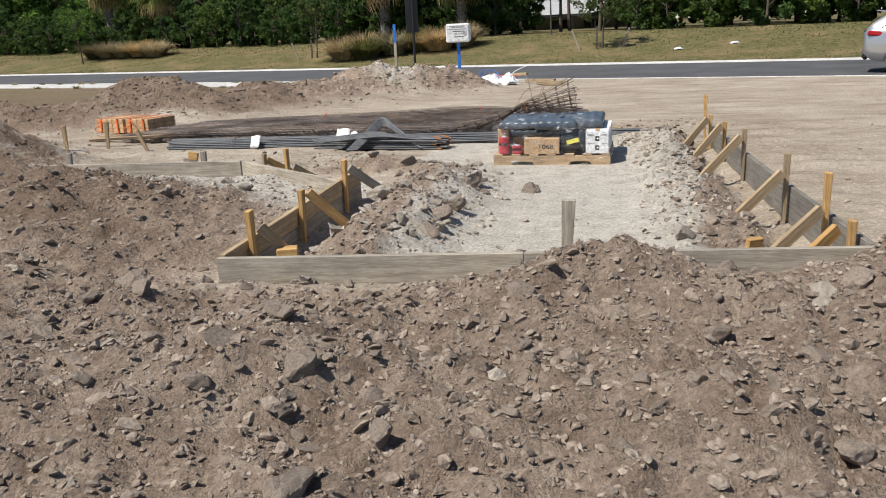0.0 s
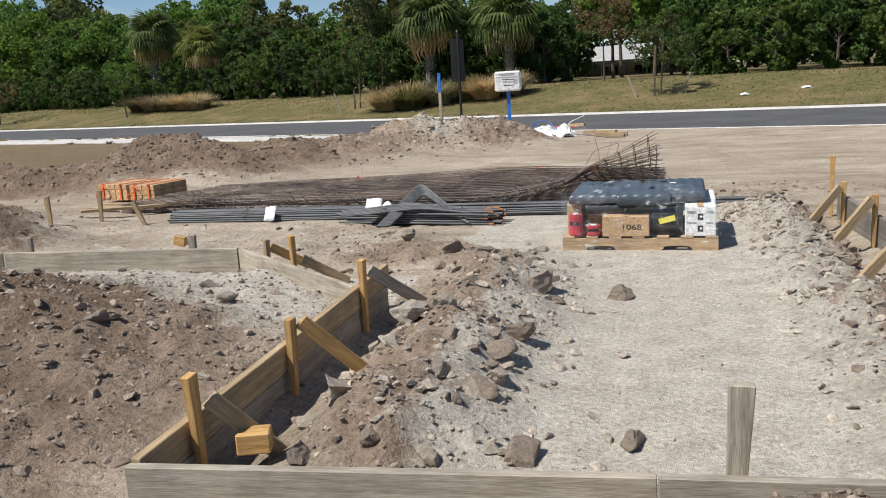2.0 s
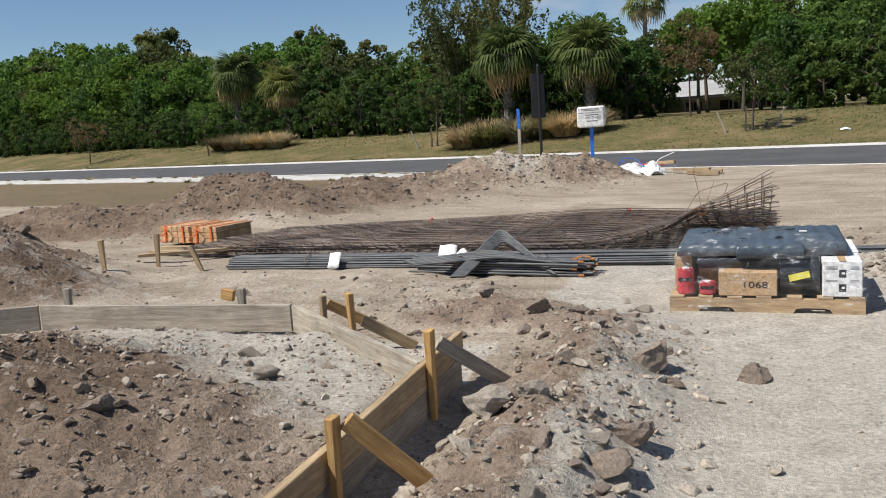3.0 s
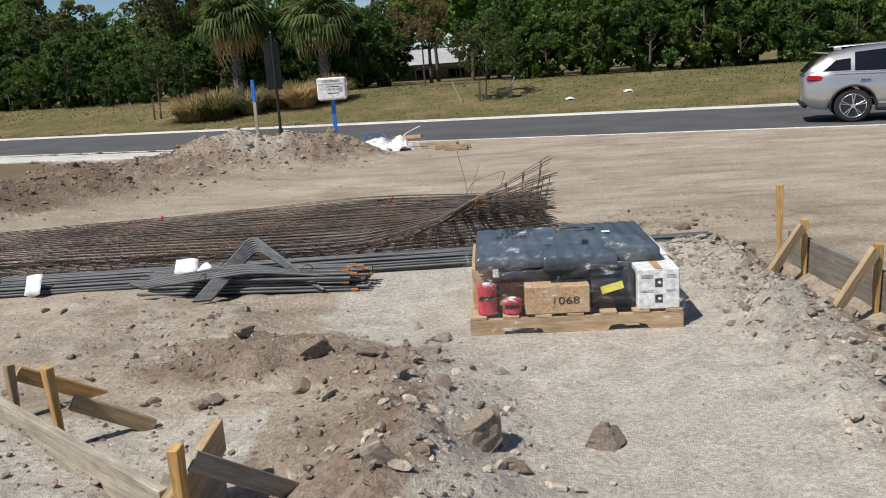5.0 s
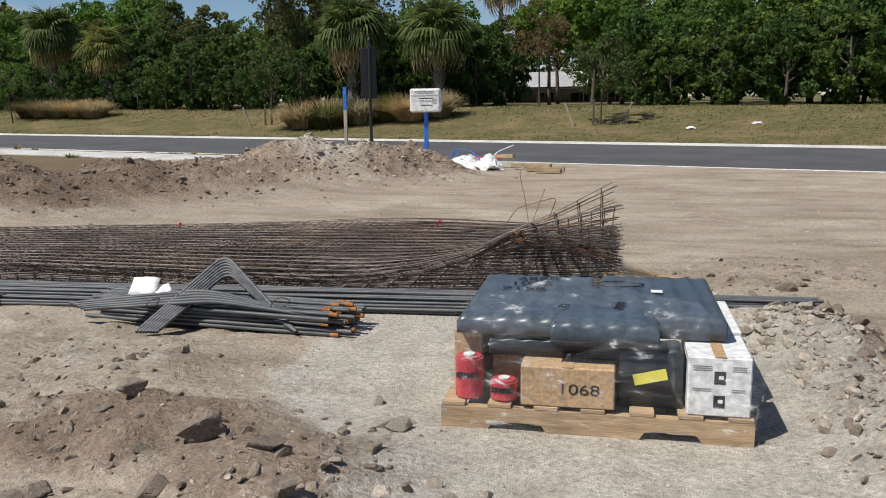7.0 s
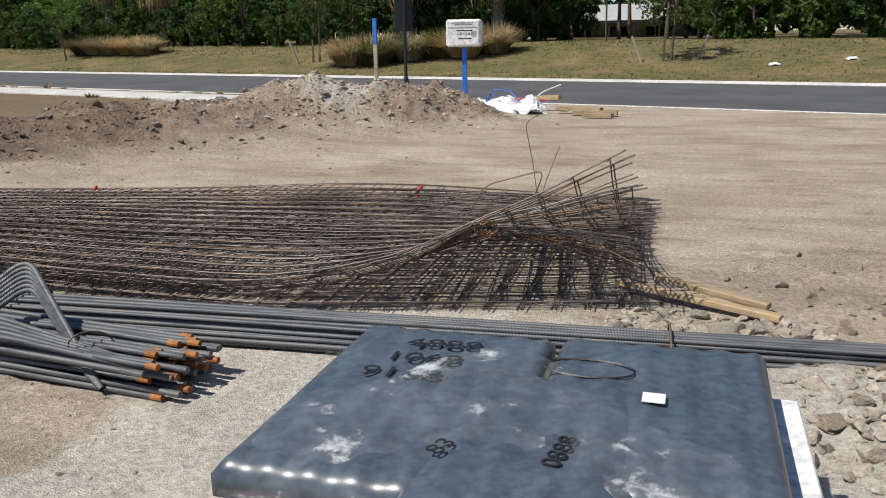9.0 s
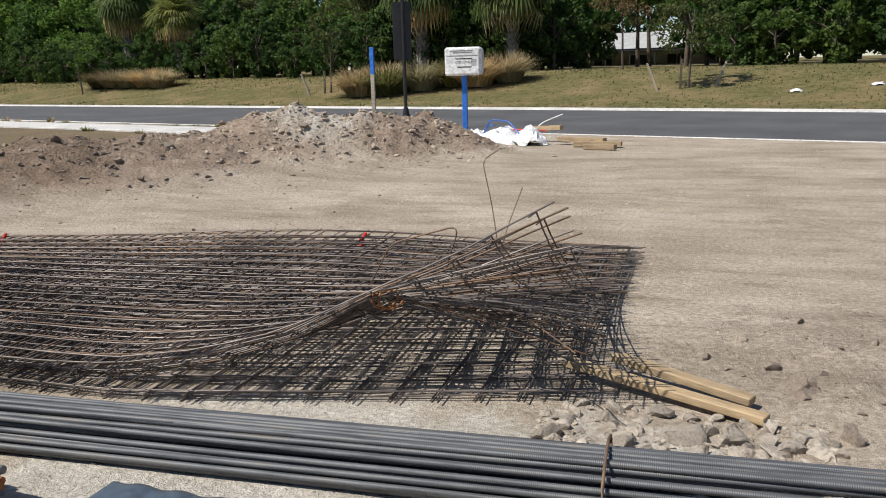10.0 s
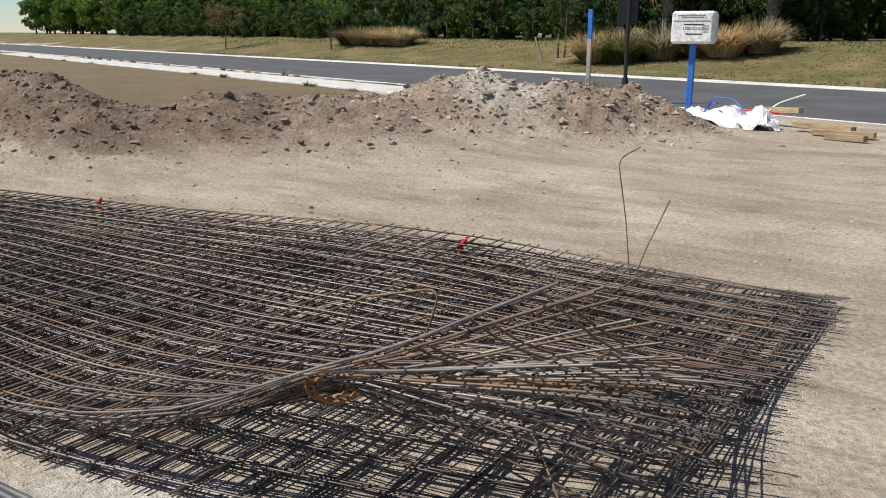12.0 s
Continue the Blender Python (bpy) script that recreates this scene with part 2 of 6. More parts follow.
LEAF_OAK = leafy("oak_leaf", (0.050, 0.096, 0.024), (0.120, 0.198, 0.048))
LEAF_BRIGHT = leafy("bright_leaf", (0.055, 0.115, 0.02), (0.12, 0.21, 0.045))
LEAF_DULL = leafy("olive_leaf", (0.068, 0.088, 0.030), (0.149, 0.162, 0.061))
LEAF_HEDGE = leafy("hedge_leaf", (0.036, 0.075, 0.020), (0.087, 0.142, 0.041))
LEAF_PALM = leafy("palm_leaf", (0.072, 0.102, 0.030), (0.168, 0.198, 0.072))
LEAF_BROWN = leafy("brown_leaf", (0.10, 0.075, 0.04), (0.18, 0.14, 0.075))
STRAW = leafy("dry_grass", (0.253, 0.196, 0.121), (0.506, 0.414, 0.270))
GREENGRASS = leafy("green_grass", (0.08, 0.095, 0.03), (0.17, 0.165, 0.065))
CARPAINT = shader("silver_paint", 0.28, 0.75)[0]
CARPAINT.node_tree.nodes["Principled BSDF"].inputs["Base Color"].default_value = (0.52, 0.50, 0.485, 1)
CARPAINT.node_tree.nodes["Principled BSDF"].inputs["Coat Weight"].default_value = 0.8
CARGLASS = shader("tinted_glass", 0.05)[0]
CARGLASS.node_tree.nodes["Principled BSDF"].inputs["Base Color"].default_value = (0.008, 0.009, 0.012, 1)
RUBBER = plain("rubber", (0.018, 0.018, 0.019), 0.8)
TRIMBLACK = plain("black_trim", (0.015, 0.015, 0.016), 0.55)
CHROME = plain("bright_metal", (0.72, 0.72, 0.72), 0.22, 0.95)
REDLENS = plain("red_lens", (0.35, 0.012, 0.018), 0.15)
CLEARLENS = plain("clear_lens", (0.55, 0.56, 0.58), 0.1, 0.3)
STUCCO = speckled("pale_stucco", (0.58, 0.57, 0.54), (0.74, 0.73, 0.70), 2, 0.9, fine=12)
ROOFING = speckled("light_roof", (0.330, 0.330, 0.330), (0.432, 0.432, 0.426), 1.5, 0.8, fine=20)
DARKGLASS = shader("window_glass", 0.08)[0]
DARKGLASS.node_tree.nodes["Principled BSDF"].inputs["Base Color"].default_value = (0.03, 0.035, 0.04, 1)


# ---- mesh helpers ----
def mesh_of(name, verts, faces, material, smooth=False):
    me = bpy.data.meshes.new(name)
    me.from_pydata([tuple(v) for v in verts], [], [tuple(f) for f in faces])
    me.materials.append(material)
    if smooth:
        me.polygons.foreach_set("use_smooth", [True] * len(me.polygons))
    me.update()
    return me


def fast_mesh(name, verts, faces, material, smooth=False):
    """A mesh from arrays, all faces with the same number of corners."""
    verts, faces = np.asarray(verts, dtype=np.float32), np.asarray(faces, dtype=np.int32)
    me = bpy.data.meshes.new(name)
    k = faces.shape[1]
    me.vertices.add(len(verts))
    me.vertices.foreach_set("co", verts.ravel())
    me.loops.add(faces.size)
    me.loops.foreach_set("vertex_index", faces.ravel())
    me.polygons.add(len(faces))
    me.polygons.foreach_set("loop_start", np.arange(0, faces.size, k, dtype=np.int32))
    me.polygons.foreach_set("use_smooth", np.full(len(faces), smooth))
    me.materials.append(material)
    me.update(calc_edges=True)
    me.validate()
    return me


def part(name, bm, material, parent=None, label="", smooth=False, m=None):
    """Links a bmesh or a mesh as one object, under a thing or part if one is given."""
    if isinstance(bm, bmesh.types.BMesh):
        me = bpy.data.meshes.new(name)
        bm.to_mesh(me)
        bm.free()
        me.materials.append(material)
        if smooth:
            me.polygons.foreach_set("use_smooth", [True] * len(me.polygons))
    else:
        me = bm
    ob = new(name, me)
    if parent:
        ob.parent = parent
    if m is not None:
        ob.matrix_local = m
    if label:
        ob["label"] = label
    return ob


def thing(name, m, label, category, group="", kind=""):
    ob = new(name)
    ob.matrix_world = m
    return tagged(ob, label, category, group, kind)


def block(sx, sy, sz, bevel=0.004, at=(0, 0, 0), turn=None, bm=None):
    """A box with worn edges, centred on at."""
    bm = bm or bmesh.new()
    got = bmesh.ops.create_cube(bm, size=1.0)["verts"]
    bmesh.ops.scale(bm, vec=(sx, sy, sz), verts=got)
    if bevel:
        edges = list({e for v in got for e in v.link_edges})
        got = [v for v in bmesh.ops.bevel(bm, geom=edges, offset=bevel, segments=1, affect="EDGES")["verts"]]
    if turn is not None:
        bmesh.ops.transform(bm, matrix=turn.to_4x4(), verts=got)
    bmesh.ops.translate(bm, vec=at, verts=got)
    return bm


def roll_of(r, depth, segs=20, r2=None, at=(0, 0, 0), turn=None, bm=None):
    bm = bm or bmesh.new()
    got = bmesh.ops.create_cone(bm, cap_ends=True, segments=segs, radius1=r, radius2=r if r2 is None else r2, depth=depth)["verts"]
    if turn is not None:
        bmesh.ops.transform(bm, matrix=turn.to_4x4(), verts=got)
    bmesh.ops.translate(bm, vec=at, verts=got)
    return bm


def tube(points, r, sides=6, taper=None):
    """Vertices and quads of a tube along a line of points."""
    p = np.asarray(points, dtype=float)
    d = np.gradient(p, axis=0)
    d /= np.linalg.norm(d, axis=1)[:, None] + 1e-9
    ref = np.where(np.abs(d[:, 2:3]) > 0.9, np.array([[1.0, 0, 0]]), np.array([[0, 0, 1.0]]))
    u = np.cross(d, ref)
    u /= np.linalg.norm(u, axis=1)[:, None] + 1e-9
    w = np.cross(d, u)
    a = np.linspace(0, 2 * np.pi, sides, endpoint=False)
    rr = np.full(len(p), r) if taper is None else np.linspace(r, taper, len(p))
    v = (p[:, None, :] + rr[:, None, None] * (np.cos(a)[None, :, None] * u[:, None, :] + np.sin(a)[None, :, None] * w[:, None, :])).reshape(-1, 3)
    i = np.arange(len(p) - 1)[:, None] * sides
    j = np.arange(sides)[None, :]
    k = (j + 1) % sides
    f = np.stack([i + j, i + k, i + k + sides, i + j + sides], -1).reshape(-1, 4)
    return v, f


def joined(pieces):
    vs, fs, at = [], [], 0
    for v, f in pieces:
        vs.append(v)
        fs.append(np.asarray(f) + at)
        at += len(v)
    return np.concatenate(vs), np.concatenate(fs)


def tube_mesh(name, points, r, material, sides=6, taper=None):
    v, f = tube(points, r, sides, taper)
    return fast_mesh(name, v, f, material, True)


def beam(name, a, b, wide, thick, material, label="", category="", group="", parent=None, roll=0.0):
    """A sawn piece of wood from a to b; thick is across, wide is up."""
    a, b = Vector(a), Vector(b)
    d = b - a
    q = d.to_track_quat("X", "Z")
    m = Matrix.Translation((a + b) / 2) @ q.to_matrix().to_4x4() @ pose(0, 0, 0, roll)
    ob = part(name, block(d.length, thick, wide, 0.003), material, parent)
    ob.matrix_world = m
    if label:
        tagged(ob, label, category, group)
    return ob


# ---- smooth noise on arrays ----
TABLE = np.random.RandomState(7).rand(256, 256)


def value_noise(x, y):
    xi, yi = np.floor(x).astype(int), np.floor(y).astype(int)
    fx, fy = x - xi, y - yi
    fx, fy = fx * fx * (3 - 2 * fx), fy * fy * (3 - 2 * fy)
    a, b = TABLE[xi % 256, yi % 256], TABLE[(xi + 1) % 256, yi % 256]
    c, d = TABLE[xi % 256, (yi + 1) % 256], TABLE[(xi + 1) % 256, (yi + 1) % 256]
    return (a * (1 - fx) + b * fx) * (1 - fy) + (c * (1 - fx) + d * fx) * fy


def fbm(x, y, size, octaves=4, gain=0.5):
    s, a, t = 0.0, 1.0, 0.0
    for k in range(octaves):
        s = s + a * (value_noise(x / size * 2 ** k + 17.3 * k, y / size * 2 ** k + 5.1 * k) - 0.5)
        t += a
        a *= gain
    return s / t


def step(e0, e1, x):
    k = np.clip((x - e0) / (e1 - e0), 0, 1)
    return k * k * (3 - 2 * k)


# ---- ground ----
ROAD_TURN = -17.74
ROAD_LINE = 0.32
NEAR_EDGE, FAR_EDGE = 22.1, 29.35


def across(x, y):
    """Metres from the origin across the road's line."""
    return (y + ROAD_LINE * x) / 1.05


# heaps: x, y, height, half width, half depth, turn
HEAPS = [(0.80, 4.25, 0.27, 0.62, 0.36, 0), (2.0, 4.0, 0.24, 0.7, 0.45, 10), (-0.75, 3.1, 0.17, 0.55, 0.4, 20), (1.3, 3.0, 0.16, 0.6, 0.4, -10), (0.3, 3.2, 0.05, 1.4, 0.5, 0),
         (2.6, 4.6, 0.20, 0.6, 0.5, 0), (-2.6, 5.6, 0.16, 0.8, 0.8, 0), (-3.6, 6.3, 0.26, 0.9, 0.8, 0), (-4.2, 5.0, 0.30, 1.3, 1.2, 0),
         (-8.2, 10.1, 0.66, 1.1, 0.8, 0), (-7.0, 9.0, 0.24, 0.7, 0.6, 0), (-8.3, 15.0, 0.58, 1.1, 0.9, 0), (-10.4, 13.6, 0.45, 1.8, 0.8, 15),
         (-7.2, 15.2, 0.40, 1.0, 0.7, 0), (-6.4, 16.6, 0.44, 1.1, 0.8, 30), (-5.6, 17.6, 0.34, 0.9, 0.9, 40), (-5.35, 18.9, 0.38, 0.7, 0.7, 0),
         (-4.5, 18.75, 0.50, 0.75, 0.7, 0), (-3.7, 19.3, 0.46, 0.8, 0.6, 20), (-3.0, 20.1, 0.44, 0.7, 0.55, 20), (-9.6, 16.2, 0.3, 1.2, 0.7, 0), (-1.75, 8.85, 0.12, 0.55, 0.3, 0), (-0.95, 8.55, 0.10, 0.4, 0.3, 0), (-2.3, 9.6, 0.05, 0.7, 0.3, 0), (1.5, 12.5, 0.05, 0.8, 0.5, 0), (0.95, 11.0, 0.06, 0.4, 0.3, 0), (-6.75, 9.1, 0.42, 0.9, 0.6, 0), (-8.2, 8.9, 0.35, 1.0, 0.7, 0)]


def masks(x, y):
    """How brown, pale, turfed and lumpy the soil is."""
    wob = fbm(x, y, 1.6, 3) * 0.9
    front = 1 - step(4.15, 4.75, y + wob * 0.4 - 0.06 * x)
    left = (1 - step(-2.2, -1.2, x + wob * 1.2 + 0.85 * (y - 4.8))) * (1 - step(7.5, 8.2, y + wob)) * (1 - step(-1.45, -1.4, x))
    heap = np.zeros_like(x)
    for hx, hy, h, rx, ry, _ in HEAPS:
        heap = np.maximum(heap, np.clip(1.9 * np.exp(-0.8 * (((x - hx) / rx) ** 2 + ((y - hy) / ry) ** 2)), 0, 1) * min(1, h * 6.0))
    right_bank = np.exp(-(((x - 1.45 + 0.03 * (y - 7)) / 0.36) ** 2)) * step(4.8, 5.4, y) * (1 - step(10.6, 11.6, y))
    left_bank = np.exp(-(((x + 0.72 + wob * 0.3) / 0.42) ** 2)) * step(4.9, 5.3, y) * (1 - step(7.8, 8.7, y))
    outer = step(2.1, 2.7, x) * (1 - step(11.5, 13.5, y)) * step(4.5, 6, y)
    behind = step(8.2, 8.8, y) * (1 - step(10.3, 10.9, y)) * (1 - step(-2.3, -1.4, x + wob))
    brown = np.clip(np.maximum.reduce([front, left, heap * 0.9, 0.75 * left_bank, 0.8 * right_bank]), 0, 1)
    light_heap = np.exp(-(((x + 4.3) / 0.9) ** 2 + ((y - 19.0) / 0.9) ** 2))
    field = (1 - step(-8.4, -7.0, x + wob * 1.2 + 0.35 * (y - 17))) * step(12.3, 13.4, across(x, y) - wob) * (1 - step(22, 22.3, across(x, y)))
    brown = np.maximum(brown, 0.62 * field) * (1 - 0.9 * light_heap)
    beyond = step(FAR_EDGE + 0.2, FAR_EDGE + 0.5, across(x, y))
    verge = step(21.2, 21.35, across(x, y)) * (1 - step(22.0, 22.2, across(x, y))) * (1 - step(-6.3, -5.3, x))
    turf = np.clip(np.maximum.reduce([field * 0.42, beyond, verge * 0.9]), 0, 1)
    pad = step(4.6, 5.2, y) * (1 - step(10.8, 12.0, y + wob)) * step(-0.9, -0.2, x + wob * 0.6 + 0.9 * step(8.6, 9.6, y)) * (1 - step(1.1, 1.7, x + wob * 0.3))
    bed = step(-5.0, -3.4, x + wob * 1.4) * (1 - step(-1.5, -1.3, x)) * step(5.6, 6.6, y + wob * 1.5 + 0.2 * x) * (1 - step(8.0, 8.4, y))
    pale = np.clip(np.maximum.reduce([0.95 * pad, 0.75 * bed * (1 - left), 0.30 * left_bank, 0.25 * right_bank, 0.6 * light_heap, 0.12 * outer, 0.3 * behind]), 0, 1)
    lump = np.clip(np.maximum.reduce([front, 0.8 * left, 0.9 * heap, 0.95 * left_bank, 0.95 * right_bank, 0.30 * outer, 0.3 * bed, 0.3 * behind]), 0, 1)
    return brown, pale, turf, lump


def dark_soil(x, y):
    """Darker dug soil in the heaps away from the start."""
    d = (1 - step(-2.4, -1.7, x + 0.3 * (y - 5) + fbm(x, y, 1.2, 3))) * step(4.6, 5.6, y)
    light = np.exp(-(((x + 3.9) / 1.3) ** 2 + ((y - 19.3) / 1.2) ** 2))
    return np.clip(d * (1 - light), 0, 1)


def height(x, y):
    x, y = np.asarray(x, dtype=float), np.asarray(y, dtype=float)
    v = across(x, y)
    z = 0.02 * fbm(x, y, 2.5, 3)
    wob = fbm(x, y, 0.8, 3)
    for hx, hy, h, rx, ry, turn in HEAPS:
        c, s = math.cos(radians(turn)), math.sin(radians(turn))
        dx, dy = (x - hx) * c + (y - hy) * s, -(x - hx) * s + (y - hy) * c
        z = z + h * np.exp(-((dx / rx) ** 2 + (dy / ry) ** 2) ** 0.85 * (1.0 + 0.7 * wob)) * (1 + 0.35 * wob)
    _, _, _, lump = masks(x, y)
    site = (1 - step(20.5, 21.2, v)) * step(-30, -12, x + 0 * y) * (1 - step(12, 30, x))
    z = z + 0.115 * (1 - step(4.55, 4.9, y - 0.07 * x))
    # fill inside the small form, trench and spoil along the boards
    z = z + 0.135 * step(-4.9, -4.5, x) * (1 - step(-1.6, -1.42, x)) * step(5.2, 6.2, y) * (1 - step(7.75, 8.05, y - 0.0 * x)) * (1 - step(0.0, 0.25, (y - 8.1) + 0.9 * np.maximum(0, x + 2.8)))
    z = z + 0.17 * np.exp(-(((x + 0.72) / 0.36) ** 2)) * step(5.0, 5.5, y) * (1 - step(7.6, 8.6, y)) * (1 + 0.9 * wob)
    z = z - 0.07 * np.exp(-(((x + 1.25) / 0.14) ** 2)) * step(5.0, 5.2, y) * (1 - step(7.4, 7.7, y))
    z = z + 0.10 * np.exp(-(((x - 1.42 + 0.03 * (y - 7)) / 0.30) ** 2)) * step(5.0, 5.6, y) * (1 - step(10.6, 11.4, y)) * (1 + wob)
    z = z - 0.06 * np.exp(-(((x - 1.83 + 0.04 * (y - 7)) / 0.12) ** 2)) * step(5.1, 5.4, y) * (1 - step(10.4, 10.8, y))
    rough = 0.02 * fbm(x, y, 0.5, 3) + lump * (0.23 * np.maximum(-0.2, fbm(x, y, 0.40, 3)) + 0.20 * np.abs(fbm(x + 9, y, 0.17, 3)) + 0.07 * np.maximum(-0.1, fbm(x, y + 4, 0.075, 2)))
    # wheel ruts over the open sand
    ruts = 0.024 * np.sin(v * 7.0 + 2.0 * fbm(x, y, 3.0, 2)) * np.maximum(0, fbm(x * 0.25, y, 0.9, 3) + 0.12) * step(13.8, 15, y)
    z = z + (rough + ruts) * np.clip(site, 0, 1)
    # roadside: road bed cut, then the grass bank
    z = z * (1 - step(20.8, 21.3, v))
    z = z - 0.16 * step(NEAR_EDGE - 0.25, NEAR_EDGE - 0.21, v) * (1 - step(FAR_EDGE + 0.19, FAR_EDGE + 0.23, v))
    bank = step(FAR_EDGE + 0.3, FAR_EDGE + 8.5, v)
    z = z + (0.95 + 0.10 * fbm(x, y, 9, 2)) * bank + step(FAR_EDGE + 0.4, FAR_EDGE + 1, v) * 0.05 * fbm(x, y, 1.4, 3)
    return z


def graded(fine, low, high):
    """Grid lines: the fine stretch as given, then ever wider steps out to the horizon."""
    out = list(fine)
    for sign, end in ((-1, low), (1, high)):
        p, d = (out[0], out[1] - out[0]) if sign < 0 else (out[-1], out[-1] - out[-2])
        extra = []
        while sign * (end - p) > 0:
            d = min(d * 1.13, 150)
            p += sign * d
            extra.append(p)
        out = extra[::-1] + out if sign < 0 else out + extra
    return np.array(out)


GX = graded(np.concatenate([np.arange(-11, -6, 0.07), np.arange(-6, -2.6, 0.05), np.arange(-2.6, 2.8, 0.032), np.arange(2.8, 5, 0.07)]), -1500, 1500)
GY = graded(np.concatenate([np.arange(0.6, 5.4, 0.03), np.arange(5.4, 13, 0.05), np.arange(13, 21.5, 0.07), np.arange(21.5, 24, 0.1)]), -1500, 1500)
gx, gy = np.meshgrid(GX, GY)
gz = height(gx, gy)
rows_n, cols_n = gx.shape
ids = np.arange(rows_n * cols_n).reshape(rows_n, cols_n)
gfaces = np.stack([ids[:-1, :-1], ids[:-1, 1:], ids[1:, 1:], ids[1:, :-1]], -1).reshape(-1, 4)
gmesh = fast_mesh("ground", np.stack([gx, gy, gz], -1).reshape(-1, 3), gfaces, SOIL, True)
gattr = gmesh.color_attributes.new("soil", "FLOAT_COLOR", "POINT")
gb, gp, gt, _ = masks(gx, gy)
gattr.data.foreach_set("color", np.stack([gb, gp, gt, dark_soil(gx, gy)], -1).astype(np.float32).ravel())
ground = tagged(new("ground", gmesh), "rough sandy building-site ground with heaps of brown dirt", "ground", kind="structure")


def top(x, y):
    return float(height(np.array([x]), np.array([y]))[0])


# ---- road, kerbs and footpath ----
def strip(name, v0, v1, z0, z1, u0, u1, material, label, category, bits=40, lip=0.0):
    """A slab along the road between two lines, u metres along it."""
    m = pose(0, 0, 0, 0, 0, ROAD_TURN)
    us = np.concatenate([[u0], np.linspace(max(u0, -70), min(u1, 60), bits), [u1]])
    prof = [(v0, z0), (v0, z1 - 0.015), (v0 + 0.02, z1), (v1 - 0.02, z1 + lip), (v1, z1 + lip - 0.015), (v1, z0)]
    k = len(prof)
    vs = [(u, v * 1.0, z) for u in us for v, z in prof]
    fs = [(i * k + j, (i + 1) * k + j, (i + 1) * k + j + 1, i * k + j + 1) for i in range(len(us) - 1) for j in range(k - 1)]
    fs += [tuple(range(k)), tuple(range((len(us) - 1) * k, len(us) * k))[::-1]]
    ob = new(name, mesh_of(name, vs, fs, material))
    ob.matrix_world = m
    return tagged(ob, label, category, kind="structure")


strip("road", NEAR_EDGE, FAR_EDGE, -0.2, -0.03, -1400, 1400, ASPHALT, "dark grey asphalt road beside the site", "road")
strip("kerb_near", NEAR_EDGE - 0.26, NEAR_EDGE - 0.002, -0.2, 0.012, -1400, 1400, CONCRETE, "flush pale concrete kerb along the road", "kerb", lip=-0.03)
strip("kerb_far", FAR_EDGE + 0.002, FAR_EDGE + 0.24, -0.2, -0.01, -1400, 1400, CONCRETE, "pale concrete kerb below the grass bank", "kerb", lip=0.04)
for i in range(26):
    u = -13.2 - 1.62 * i
    strip("footpath" if i == 0 else "footpath_slab", 19.75, 21.0, -0.08, 0.045, u - 1.6, u, CONCRETE, "pale concrete footpath slab by the grass", "pavement", bits=2)


# ---- form boards, stakes and braces ----
FT = 0.245
BOARD_LABEL = "weathered grey timber form board set on edge in the soil"


def form_board(a, b, tall=0.19, topz=FT, topz2=None, material=OLDWOOD, label=BOARD_LABEL):
    z1 = topz if topz2 is None else topz2
    return beam("form_board", (a[0], a[1], topz - tall / 2), (b[0], b[1], z1 - tall / 2), tall, 0.038, material, label, "form board", "form boards round the slab")


def stake(x, y, z, deep=0.25, turn=0, lean=(0, 0), material=NEWWOOD, wide=0.062, label="yellow pine stake driven into the ground beside a form board"):
    """A sawn stake with its top at z and a pointed foot in the soil."""
    low = top(x, y) - deep
    bm = block(z - low, 0.038, wide, 0.003)
    for v in bm.verts:
        if v.co.x < 0:
            v.co.y *= 0.35
            v.co.z *= 0.5
    ob = part("wooden_stake", bm, material)
    ob.matrix_world = pose(x, y, (z + low) / 2, lean[0], lean[1], turn) @ pose(0, 0, 0, 0, -90, 0)
    return tagged(ob, label, "stake", "stakes of the form boards")


def brace(a, b, material=NEWWOOD, label="slanting pine brace nailed to a stake"):
    return beam("stake_brace", a, b, 0.07, 0.036, material, label, "brace", "braces of the stakes")


form_board((-1.40, 4.68), (0.34, 4.84), topz=0.225, topz2=0.235)
form_board((0.345, 4.84), (2.16, 4.93), topz=0.235, topz2=0.265)
form_board((-1.385, 4.71), (-1.40, 6.2), tall=0.13, topz=0.235, topz2=0.26, material=MIDWOOD, label="brown stained form board above a lower board")
form_board((-1.40, 6.203), (-1.43, 7.5), tall=0.13, topz=0.26, topz2=0.275, material=MIDWOOD, label="brown stained form board above a lower board")
form_board((-1.387, 4.73), (-1.432, 7.46), tall=0.17, topz=0.10, topz2=0.14, material=OLDWOOD, label="grey lower form board in the shallow trench")
form_board((-1.46, 7.0), (-2.90, 8.24), topz=0.25, topz2=0.225)
form_board((-2.935, 8.26), (-4.98, 8.05), topz=0.225, topz2=0.235)
form_board((-5.0, 8.04), (-5.75, 7.55), topz=0.235, topz2=0.25)
form_board((2.13, 4.955), (1.99, 7.6), topz=0.27, topz2=0.24, tall=0.26, material=DARKWOOD)
form_board((1.988, 7.605), (1.86, 10.55), topz=0.24, topz2=0.235, tall=0.26, material=DARKWOOD)

